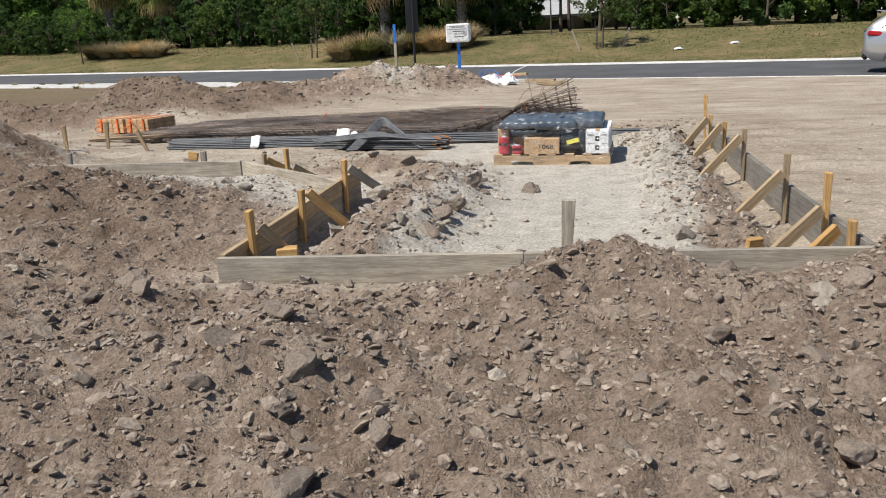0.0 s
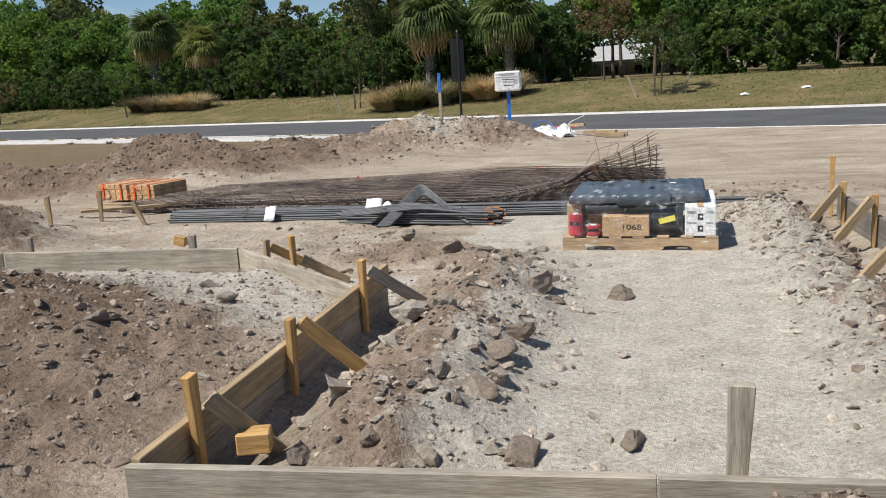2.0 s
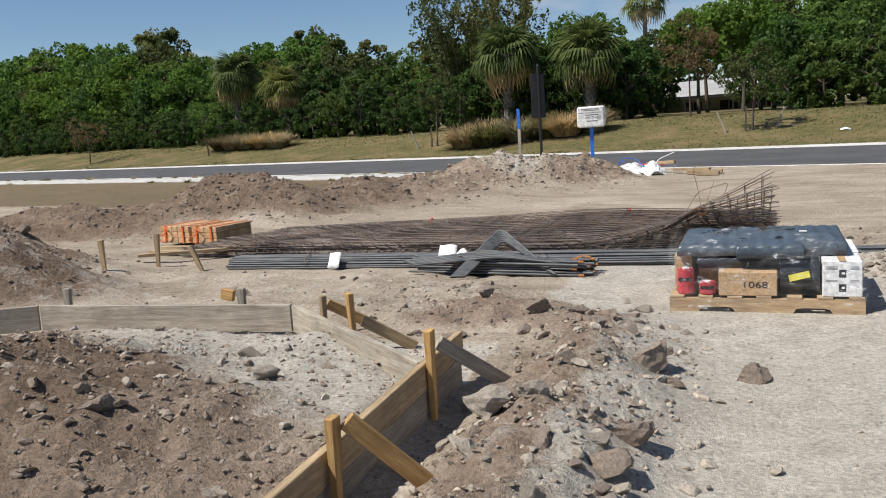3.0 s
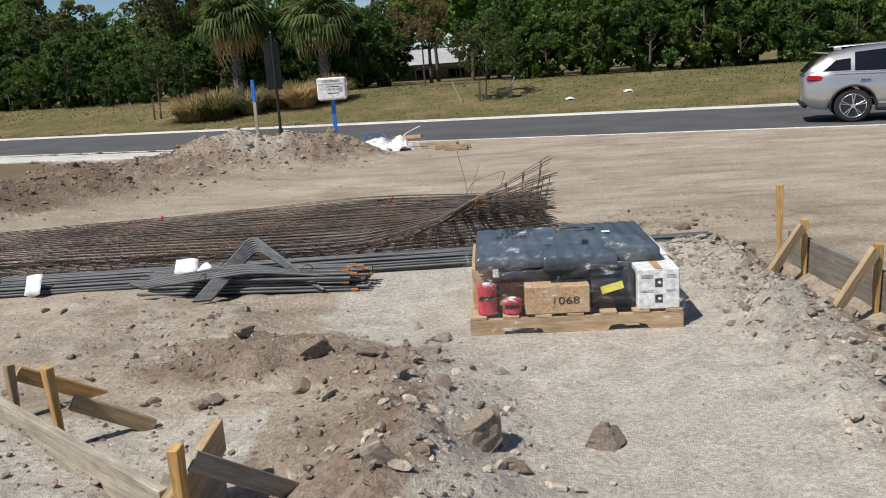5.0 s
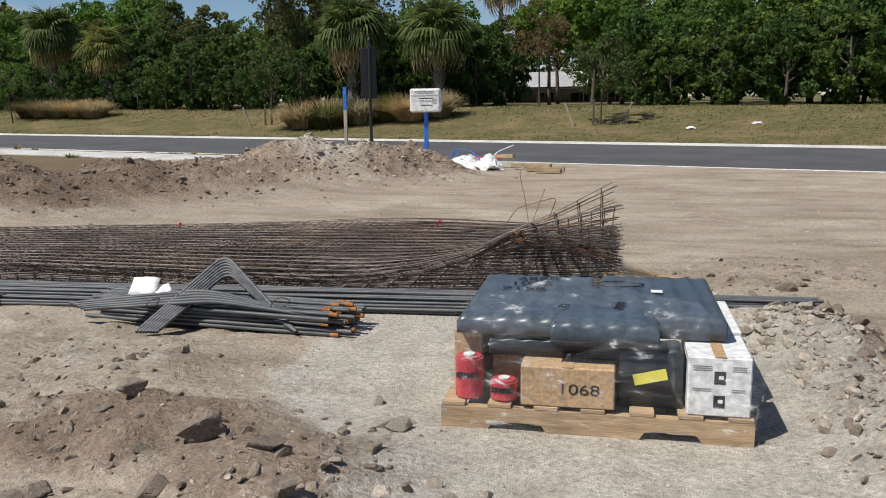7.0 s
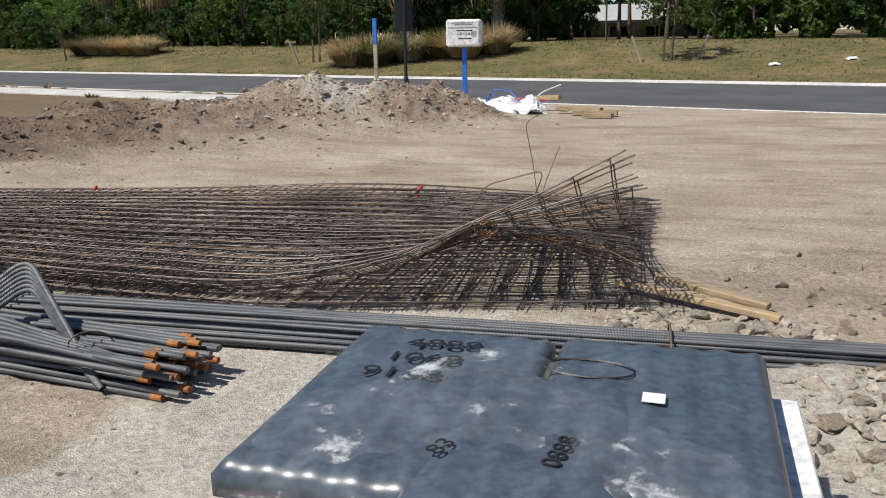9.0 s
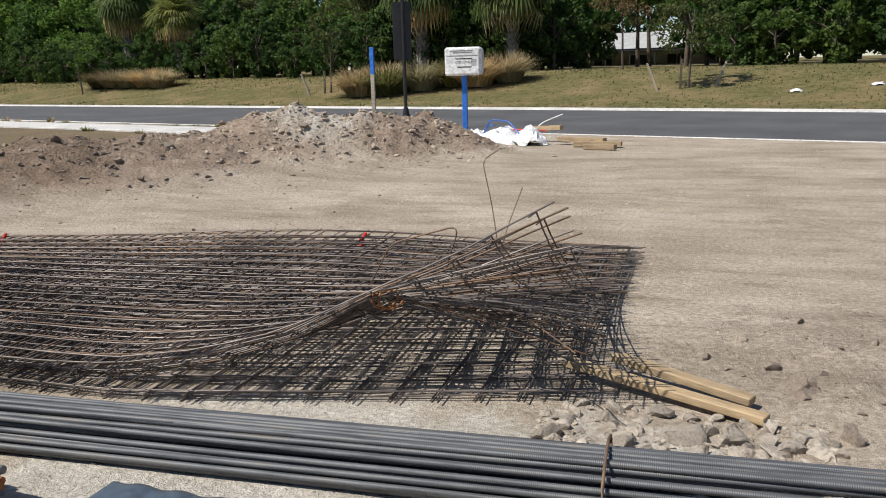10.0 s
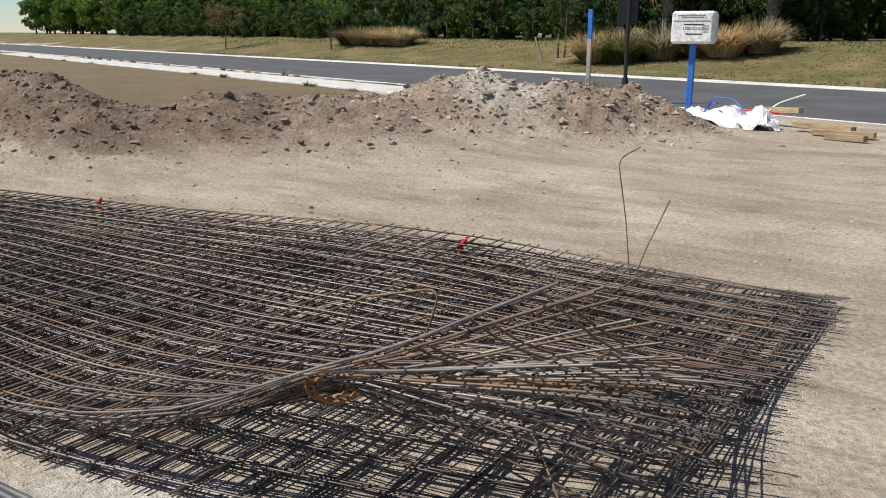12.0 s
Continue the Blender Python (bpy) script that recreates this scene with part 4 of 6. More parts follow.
def sheet_bundle(name, box, seed, material, label, droop=0.03, ridges=0.003):
    t = on_pallet(name, 0, 0, 0, label, "plastic sheets")
    v, f = soft_slab(*box, seed, droop, ridges=ridges)
    part("sheet", fast_mesh("sheet", v, f, material, True), material, t)
    return t


g1 = sheet_bundle("grey_sheet_bundle", (-0.565, -0.02, -0.38, 0.48, 0.255, 0.335), 1, PLASTIC, "blue-grey plastic sheet bundle with handwritten numbers", 0.03)
g2 = sheet_bundle("grey_sheet_bundle", (-0.17, 0.25, -0.46, 0.2, 0.245, 0.345), 2, PLASTIC, "folded blue-grey plastic sheet bundle over a box", 0.03)
g3 = sheet_bundle("grey_sheet_bundle", (0.0, 0.52, -0.30, 0.49, 0.245, 0.342), 3, PLASTIC, "blue-grey plastic sheet bundle with a white tag", 0.03)
g4 = sheet_bundle("dark_sheet_bundle", (0.10, 0.345, -0.43, -0.28, 0.0, 0.245), 4, DARKPLASTIC, "upright dark plastic sheet bundle on a pallet", 0.02)
sheet_bundle("dark_sheet_bundle", (-0.43, 0.12, -0.375, -0.27, 0.168, 0.25), 5, DARKPLASTIC, "dark plastic sheet bundle behind a cardboard box", 0.02)
for i, w in enumerate(("4888", "1068", "9168")):
    text_mesh(g1, w, 0.082, -0.29 - 0.025 * i, 0.32 - 0.105 * i, 0.3425, 0, 3, squash=1.25)
text_mesh(g2, "0888", 0.055, 0.10, -0.20, 0.3525, 0, 80, squash=1.2)
text_mesh(g2, "83", 0.055, -0.13, -0.24, 0.3525, 0, 70, squash=1.2)
v, f = tube([(0.10 + 0.11 * math.cos(a), 0.24 + 0.055 * math.sin(a), 0.347) for a in np.linspace(0.2, 6.2, 30)], 0.003, 4)
part("ink_ring", fast_mesh("ink_ring", v, f, INK), INK, g3, "black marker ring")
part("paper_label", block(0.05, 0.05, 0.002, 0, (0.26, 0.10, 0.3495)), PAPER, g3, "small white paper label")
part("yellow_label", block(0.13, 0.002, 0.045, 0, (0.0, 0, 0), Matrix.Rotation(-0.25, 3, "Y")), YELLOW, g4, "yellow sticker", m=pose(0.22, -0.435, 0.125))
part("yellow_label", block(0.06, 0.002, 0.01, 0, (0.0, 0, 0)), YELLOW, g4, m=pose(-0.04, -0.44, 0.012))

# clear film drawn round the goods
def film_sheet(fn, nu, nv, label):
    vs = [fn(i / (nu - 1), j / (nv - 1)) for j in range(nv) for i in range(nu)]
    fs = [(j * nu + i, j * nu + i + 1, (j + 1) * nu + i + 1, (j + 1) * nu + i) for j in range(nv - 1) for i in range(nu - 1)]
    ob = new("stretch_film", mesh_of("stretch_film", vs, fs, FILM, True))
    ob.matrix_world = PM @ pose(0, 0, Z0)
    return tagged(ob, label, "plastic film", "stretch film round the goods")


def wrinkle(u, v, k=1.0):
    return k * (0.010 * math.sin(23 * u + 7 * v) + 0.007 * math.sin(41 * v - 19 * u) + 0.006 * noise.noise((u * 12, v * 12, 3.0)))


def film_front(u, v):
    x = -0.61 + 1.22 * u
    sag = 0.06 * math.exp(-((u - 0.36) / 0.2) ** 2) * v
    z = -0.10 + (0.46 - 0.14 * math.exp(-((u - 0.42) / 0.16) ** 2) - 0.13 * float(step(0.72, 0.86, u))) * v
    y = -0.535 + 0.10 * max(0.0, v - 0.72) ** 1.0 + sag * 0.4
    return (x, y - wrinkle(u, v), z)


def film_top(u, v):
    x = -0.60 + 1.115 * u
    y = -0.47 + 0.30 * v + 0.45 * v * math.exp(-((u - 0.45) / 0.25) ** 2)
    return (x, y, 0.366 - 0.10 * (1 - v) ** 3 + 0.6 * wrinkle(u, v) - 0.14 * max(0.0, abs(u - 0.5) - 0.42) / 0.08)


def film_side(u, v):
    return (0.625 - wrinkle(u, v), -0.52 + 1.0 * u, -0.05 + 0.28 * v)


def film_left(u, v):
    return (-0.625 + wrinkle(u, v), -0.52 + 1.0 * u, -0.05 + 0.37 * v)


film_sheet(film_front, 44, 20, "crinkled clear stretch film across the pallet front")
film_sheet(film_top, 44, 20, "crinkled clear stretch film over grey sheets")
film_sheet(film_side, 26, 12, "clear stretch film along the pallet side")
film_sheet(film_left, 26, 12, "clear stretch film along the pallet side")
for i, (x0, x1) in enumerate(((-0.50, 0.02), (0.28, 0.36), (-0.1, -0.14), (0.36, 0.58))):
    pts = [(x0 + (x1 - x0) * s + 0.01 * math.sin(9 * s + i), -0.545 + 0.06 * s * s * 0, (0.24 - 0.28 * s) if i else 0.22 - 0.29 * s ** 0.7) for s in np.linspace(0, 1, 14)]
    v, f = tube(pts, 0.008, 5)
    ob = new("stretch_film", fast_mesh("stretch_film", v, f, FILM, True))
    ob.matrix_world = PM @ pose(0, 0, Z0)
    tagged(ob, "twisted rope of clear stretch film", "plastic film", "stretch film round the goods")


# ---- permit box, stakes and sign pole by the road ----
pb = thing("permit_box", pose(-3.6, 23.78, top(-3.6, 23.78), 0, 0, 8), "white plastic permit box on a blue post", "permit box")
part("post", block(0.09, 0.09, 1.25, 0.006, (0, 0, 0.45)), BLUEPAINT, pb, "blue painted timber post")
bm = block(0.66, 0.34, 0.50, 0.035, (0, 0, 1.30))
part("box_body", bm, BOXWHITE, pb, "white plastic box")
part("door", block(0.60, 0.012, 0.44, 0.01, (-0.01, -0.174, 1.30)), BOXWHITE, pb, "white door with black print")
part("door_seam", block(0.56, 0.006, 0.012, 0, (-0.01, -0.181, 1.40)), GREYINK, pb, "grey door seam")
text_mesh(pb, "USE ONLY", 0.065, 0.02, -0.1815, 1.285, squash=1.1)
for zz, w, x, mt in ((1.345, 0.30, 0.02, INK), (1.20, 0.26, 0.03, INK), (1.455, 0.34, 0.0, GREYINK), (1.485, 0.42, -0.02, GREYINK)):
    part("print_line", block(w, 0.002, 0.018, 0, (x, -0.1815, zz)), mt, pb)
for zz in (1.33, 1.31, 1.29, 1.27, 1.25, 1.23):
    part("print_line", block(0.1, 0.002, 0.007, 0, (0.20, -0.1815, zz)), GREYINK, pb)
part("side_rib", block(0.02, 0.26, 0.40, 0.008, (0.335, 0, 1.30)), BOXWHITE, pb, "raised side panel")

bs = thing("marker_stake", pose(-5.45, 23.9, 0), "grey timber stake with a blue painted top", "stake")
part("shaft", block(0.075, 0.045, 1.25, 0.004, (0, 0, 0.50)), OLDWOOD, bs)
part("painted_top", block(0.079, 0.049, 0.50, 0.004, (0, 0, 1.36)), BLUEPAINT, bs, "blue painted top")

sp = thing("sign_pole", pose(-5.1, 24.72, 0, 0, 0, 20), "black metal sign pole with a tall dark panel", "sign")
part("pole", roll_of(0.035, 2.75, 16, at=(0, 0, 1.3)), BLACKMETAL, sp)
part("base_collar", roll_of(0.075, 0.16, 16, 0.045, at=(0, 0, 0.36)), BLACKMETAL, sp)
part("base", roll_of(0.085, 0.40, 16, at=(0, 0, 0.08)), BLACKMETAL, sp)
part("panel", block(0.36, 0.03, 1.12, 0.008, (-0.02, 0.05, 1.92)), BLACKMETAL, sp, "plain black sign back")
part("cap", roll_of(0.045, 0.06, 16, 0.0, at=(0, 0, 2.70)), BLACKMETAL, sp)

# ---- rubbish by the permit box ----
def crumpled(name, x, y, sx, sy, h, seed, material, label, category):
    r = np.random.RandomState(seed)
    n = 16
    U, V = np.meshgrid(np.linspace(-1, 1, n), np.linspace(-1, 1, n))
    px, py = r.uniform(0, 50, 2)
    rim = np.clip(1.15 - np.sqrt(U ** 2 + V ** 2), 0, 1) ** 0.6
    Z = h * rim * (0.55 + 1.5 * np.abs(fbm(U * 2 + px, V * 2 + py, 0.9, 4)))
    wx, wy = 0.25 * fbm(U + py, V + px, 0.5, 2), 0.25 * fbm(U + px, V + 7, 0.5, 2)
    verts = np.stack([(U + wx) * sx * (0.72 + 0.28 * rim), (V + wy) * sy * (0.72 + 0.28 * rim), Z], -1).reshape(-1, 3)
    idx = np.arange(n * n).reshape(n, n)
    f = np.stack([idx[:-1, :-1], idx[:-1, 1:], idx[1:, 1:], idx[1:, :-1]], -1).reshape(-1, 4)
    me = fast_mesh(name, verts, f, material, False)
    ob = new(name, me)
    ob.matrix_world = pose(x, y, top(x, y) + 0.004, 0, 0, seed * 37)
    return tagged(ob, label, category, "rubbish by the permit box")


crumpled("plastic_bag", -3.05, 22.5, 0.5, 0.28, 0.22, 3, BAG, "long folded white plastic sack on the sand", "plastic bag")
crumpled("plastic_bag", -2.45, 21.9, 0.62, 0.42, 0.30, 4, BAG, "crumpled white plastic sack with blue and red print", "plastic bag")
crumpled("plastic_bag", -1.55, 21.35, 0.32, 0.22, 0.26, 6, FILM, "crumpled clear plastic bag on the sand", "plastic bag")
crumpled("plastic_bag", -1.95, 21.6, 0.45, 0.32, 0.3, 8, BAG, "crumpled white plastic sack on the sand", "plastic bag")
for pts, mt, lb in (([(-2.75, 21.8, 0.1), (-2.6, 21.7, 0.38), (-2.3, 21.7, 0.36), (-2.0, 21.5, 0.08)], BLUEPLASTIC, "blue plastic tube over a white sack"),
                    ([(-2.8, 21.85, 0.08), (-2.62, 21.75, 0.3), (-2.5, 21.6, 0.30)], BLUEPLASTIC, "blue plastic strip over a white sack"),
                    ([(-2.0, 22.0, 0.12), (-1.85, 22.1, 0.3), (-1.55, 22.3, 0.42)], PAPER, "white plastic pipe sticking up from rubbish"),
                    ([(-2.3, 21.8, 0.22), (-1.9, 21.7, 0.22), (-1.7, 21.75, 0.2)], REDFLAG, "red plastic strip on rubbish")):
    tagged(part("plastic_tube", tube_mesh("plastic_tube", bent_line(pts, 0.08, 5), 0.011, mt, 6), mt), lb, "plastic tube", "rubbish by the permit box")
for a, b in (((-1.5, 21.6, 0.09), (-0.75, 21.2, 0.10)), ((-1.2, 21.2, 0.05), (-0.5, 21.1, 0.06)), ((-2.1, 22.2, 0.2), (-1.5, 21.9, 0.24)), ((-2.9, 23.0, 0.06), (-2.2, 22.8, 0.08)), ((-1.0, 20.9, 0.04), (-0.55, 20.75, 0.05))):
    beam("timber_offcut", a, b, 0.07, 0.10, MIDWOOD, "brown timber offcut among rubbish", "timber", "rubbish by the permit box")
crumpled("plastic_film", 1.62, 7.2, 0.16, 0.22, 0.08, 11, FILM, "crumpled clear film by a form board", "plastic film")
crumpled("plastic_film", 1.6, 8.3, 0.10, 0.10, 0.06, 12, FILM, "crumpled clear film by a form board", "plastic film")
for x, y, s in ((4.9, 33.6, 0.22), (2.9, 33.4, 0.2)):
    crumpled("litter", x, y, s, s * 0.6, 0.12, int(x * 10), BAG, "white scrap of litter on the grass bank", "litter")

# ---- parked car ----
def loft(sections, closed=False):
    k = len(sections[0])
    vs = [p for s in sections for p in s]
    fs = []
    for i in range(len(sections) - 1):
        for j in range(k - (0 if closed else 1)):
            q = (j + 1) % k
            fs.append((i * k + j, i * k + q, (i + 1) * k + q, (i + 1) * k + j))
    return vs, fs


def interp(table, x):
    xs = [a for a, _ in table]
    return float(np.interp(x, xs, [b for _, b in table]))


def car(m):
    """A crossover; x runs to its nose, the rear axle is at x = 0."""
    t = thing("car", m, "silver crossover car parked on the asphalt road", "car")
    R, WB = 0.365, 2.79
    tail, nose = -1.0, 3.86
    roof_z = [(-1.0, 1.06), (-0.92, 1.16), (-0.75, 1.34), (-0.45, 1.53), (0.0, 1.62), (0.7, 1.685), (1.2, 1.675), (1.6, 1.60), (2.0, 1.40), (2.45, 1.15), (2.9, 1.08), (3.4, 1.0), (3.7, 0.88), (3.86, 0.70)]
    belt_z = [(-1.0, 1.04), (-0.6, 1.10), (0, 1.08), (1.2, 1.04), (2.3, 1.02), (2.9, 1.0), (3.4, 0.93), (3.86, 0.66)]
    half = [(-1.0, 0.72), (-0.9, 0.84), (-0.5, 0.93), (0.3, 0.945), (2.8, 0.945), (3.3, 0.90), (3.65, 0.78), (3.86, 0.55)]
    low = [(-1.0, 0.50), (-0.8, 0.34), (-0.4, 0.27), (3.2, 0.27), (3.6, 0.30), (3.86, 0.40)]
    secs, xs = [], np.concatenate([np.linspace(tail, -0.5, 8), np.linspace(-0.42, 3.2, 56), np.linspace(3.28, nose, 9)])
    for x in xs:
        w, zb, zr, zl = interp(half, x), interp(belt_z, x), interp(roof_z, x), interp(low, x)
        arch = 0.0
        for ax in (0.0, WB):
            d = abs(x - ax)
            if d < 0.43:
                arch = max(arch, R + math.sqrt(0.43 ** 2 - d * d) - 0.0)
        zl2 = max(zl, arch)
        glass = max(0.0, zr - zb)
        top_w = w - 0.03 - 0.42 * glass ** 1.1
        prof = [(w - 0.06, zl2), (w - 0.015, zl2 + 0.03), (w, max(zl2 + 0.04, 0.62)), (w - 0.005, max(zl2 + 0.05, 0.80)), (w - 0.015, max(zl2 + 0.06, zb - 0.12)), (w - 0.045, zb), (w - 0.06 - 0.1 * glass, zb + glass * 0.25), (top_w + 0.03, zb + glass * 0.86), (top_w - 0.08, zr - 0.015 * min(1, glass * 3)), (top_w * 0.5, zr + 0.01 * min(1, glass * 3)), (0, zr + 0.02 * min(1, glass * 3))]
        secs.append([(x, -a, z) for a, z in prof] + [(x, a, z) for a, z in prof[:-1][::-1]])
    vs, fs = loft(secs)
    k = len(secs[0])
    fs += [tuple(range(k))[::-1], tuple(range((len(secs) - 1) * k, len(secs) * k))]
    body = new("body", mesh_of("body", vs, fs, CARPAINT, True))
    body.parent = t
    body["label"] = "silver painted car body"
    # glass set just proud of the body
    def pane(name, x0, x1, side, lo=0.10, hi=0.84, n=14, cut0=0.0, cut1=0.0):
        rows_p = []
        for i in range(n):
            x = x0 + (x1 - x0) * i / (n - 1)
            s = []
            for q in np.linspace(lo, hi, 5):
                xx = x + (cut0 * (1 - i / (n - 1)) + cut1 * (i / (n - 1))) * (q - lo) / (hi - lo)
                w, zb, zr = interp(half, xx), interp(belt_z, xx), interp(roof_z, xx)
                glass = max(0.02, zr - zb)
                top_w = w - 0.03 - 0.42 * glass ** 1.1
                y = np.interp(q, [0, 0.25, 0.86], [w - 0.045, w - 0.06 - 0.1 * glass, top_w + 0.03])
                s.append((xx, side * (y + 0.006), zb + glass * q))
            rows_p.append(s)
        v2, f2 = loft(rows_p)
        if side > 0:
            f2 = [q[::-1] for q in f2]
        ob = part(name, mesh_of(name, v2, f2, CARGLASS, True), CARGLASS, t, "dark tinted glass")
    for side in (-1, 1):
        pane("rear_side_window", 0.02, 0.78, side)
        pane("front_side_window", 0.86, 2.02, side, cut1=-0.34)
        pane("quarter_window", -0.62, -0.06, side, lo=0.12, hi=0.62, cut0=0.28)
        bm = block(2.4, 0.012, 0.018, 0.004, (0.8, side * 0.93, 1.085), Matrix.Rotation(0.03, 3, "Y"))
        part("window_trim", bm, CHROME, t, "bright window trim")
        part("door_seam", block(0.012, 0.006, 0.66, 0, (0.82, side * 0.945, 0.72)), TRIMBLACK, t)
        part("door_seam", block(0.012, 0.006, 0.62, 0, (1.98, side * 0.945, 0.72)), TRIMBLACK, t)
        for hx in (0.22, 1.18):
            part("door_handle", block(0.20, 0.035, 0.035, 0.012, (hx, side * 0.955, 0.94)), CHROME, t, "bright door handle")
        part("sill_trim", block(1.75, 0.02, 0.05, 0.01, (1.35, side * 0.945, 0.40), Matrix.Rotation(0.02, 3, "Y")), CHROME, t, "bright sill strip")
        part("side_skirt", block(1.9, 0.05, 0.09, 0.02, (1.4, side * 0.91, 0.29)), TRIMBLACK, t, "black sill cladding")
        part("mirror", block(0.16, 0.20, 0.14, 0.045, (1.78, side * 1.03, 1.12)), CARPAINT, t, "silver wing mirror")
        part("tail_light", block(0.34, 0.10, 0.13, 0.03, (-0.74, side * 0.84, 1.0), Matrix.Rotation(0.12, 3, "Y")), REDLENS, t, "red tail light")
        part("headlight", block(0.42, 0.10, 0.12, 0.035, (3.42, side * 0.80, 0.83), Matrix.Rotation(-0.1, 3, "Y")), CLEARLENS, t, "clear headlight")
        part("roof_rail", block(1.7, 0.035, 0.03, 0.012, (0.45, side * 0.60, 1.70), Matrix.Rotation(-0.03, 3, "Y")), CHROME, t, "bright roof rail")
        for ax in (0.0, WB):
            # black arch lip
            pts = [(ax + 0.44 * math.cos(a), side * 0.935, R + 0.44 * math.sin(a)) for a in np.linspace(-0.25, math.pi + 0.25, 26)]
            part("arch_trim", tube_mesh("arch_trim", pts, 0.022, TRIMBLACK, 6), TRIMBLACK, t, "black wheel arch trim")
            wheel = new("wheel")
            wheel.parent, wheel.location = t, (ax, side * 0.83, R)
            bm = roll_of(R, 0.23, 40, turn=Matrix.Rotation(math.pi / 2, 3, "X"))
            bmesh.ops.bevel(bm, geom=[e for e in bm.edges if abs(e.verts[0].co.y - e.verts[1].co.y) < 1e-5], offset=0.035, segments=2, affect="EDGES")
            part("tyre", bm, RUBBER, wheel, "black tyre")
            ring, rf = tube([(0.255 * math.cos(a), side * 0.112, 0.255 * math.sin(a)) for a in np.linspace(0, 2 * math.pi, 41)], 0.016, 6)
            part("rim", fast_mesh("rim", ring, rf, CHROME, True), CHROME, wheel, "bright alloy rim")
            part("rim_well", roll_of(0.25, 0.02, 32, at=(0, side * 0.108, 0), turn=Matrix.Rotation(math.pi / 2, 3, "X")), TRIMBLACK, wheel)
            part("hub", roll_of(0.05, 0.03, 16, at=(0, side * 0.125, 0), turn=Matrix.Rotation(math.pi / 2, 3, "X")), CHROME, wheel)
            for q in range(5):
                for off in (-0.13, 0.13):
                    a = q * 2 * math.pi / 5 + 0.3
                    p0 = (0.04 * math.cos(a), side * 0.122, 0.04 * math.sin(a))
                    p1 = (0.25 * math.cos(a + off), side * 0.118, 0.25 * math.sin(a + off))
                    part("spoke", tube_mesh("spoke", [p0, p1], 0.016, CHROME, 5), CHROME, wheel)
    # rear screen, spoiler, bumpers
    v2, f2 = loft([[(-0.955 + 0.01, y, 1.13), (-0.70, y * 0.82, 1.40)] for y in np.linspace(-0.66, 0.66, 9)])
    part("rear_screen", mesh_of("rear_screen", [(a - 0.03, b, c + 0.02) for a, b, c in v2], f2, CARGLASS, True), CARGLASS, t, "dark rear screen")
    v2, f2 = loft([[(2.42, y, 1.185), (1.66, y * 0.80, 1.60)] for y in np.linspace(-0.80, 0.80, 11)])
    part("windscreen", mesh_of("windscreen", v2, f2, CARGLASS, True), CARGLASS, t, "dark windscreen")
    part("spoiler", block(0.30, 1.15, 0.035, 0.014, (-0.62, 0, 1.555), Matrix.Rotation(0.12, 3, "Y")), CARPAINT, t)
    part("rear_bumper", block(0.16, 1.5, 0.20, 0.06, (-0.93, 0, 0.44)), TRIMBLACK, t, "black rear bumper")
    part("grille", block(0.12, 0.85, 0.40, 0.05, (3.80, 0, 0.60)), TRIMBLACK, t, "black front grille")
    part("aerial_fin", block(0.16, 0.03, 0.07, 0.014, (-0.25, 0, 1.63)), CARPAINT, t)
    return t


car_at = Matrix.Translation((7.56, 22.74, -0.03)) @ pose(0, 0, 0, 0, 0, ROAD_TURN) @ Matrix.Diagonal((0.96, 0.96, 0.91, 1))
car(car_at)


# ---- plants ----
def leaf_cloud(centres, radii, count, size, rs, flat=1.0):
    """Small pointed leaves in clumps: four-cornered blades turned every way."""
    n = len(centres)
    pick = rs.randint(0, n, count)
    d = rs.normal(size=(count, 3))
    d /= np.linalg.norm(d, axis=1)[:, None]
    rad = radii[pick] * rs.uniform(0.35, 1.0, count) ** 0.5
    p = centres[pick] + d * rad[:, None] * np.array([1, 1, flat])
    a = rs.normal(size=(count, 3)) + d * 0.5
    a /= np.linalg.norm(a, axis=1)[:, None]
    b = np.cross(a, rs.normal(size=(count, 3)))
    b /= np.linalg.norm(b, axis=1)[:, None] + 1e-9
    s = size * rs.uniform(0.6, 1.4, count)[:, None]
    v = np.stack([p - a * s, p + b * s * 0.55, p + a * s, p - b * s * 0.55], 1).reshape(-1, 3)
    return v, np.arange(count * 4).reshape(-1, 4)


def limbs(height_t, spread, rs, trunk_r, fork=0.35, n=7):
    pieces = []
    lean = rs.uniform(-0.05, 0.05, 2)
    tp = [(lean[0] * s * height_t, lean[1] * s * height_t, s * height_t * 0.8 - 0.15) for s in np.linspace(0, 1, 8)]
    pieces.append(tube(tp, trunk_r, 8, trunk_r * 0.35))
    for k in range(n):
        s0 = rs.uniform(fork, 0.75)
        base = np.array([lean[0] * s0 * height_t, lean[1] * s0 * height_t, s0 * height_t * 0.8 - 0.15])
        a = k * 2.4 + rs.uniform(-0.4, 0.4)
        end = base + np.array([math.cos(a) * spread * 0.7, math.sin(a) * spread * 0.7, height_t * rs.uniform(0.12, 0.3)])
        mid = (base + end) / 2 + np.array([0, 0, 0.06 * height_t])
        pieces.append(tube([base, mid, end], trunk_r * 0.4, 6, trunk_r * 0.1))
    return joined(pieces)


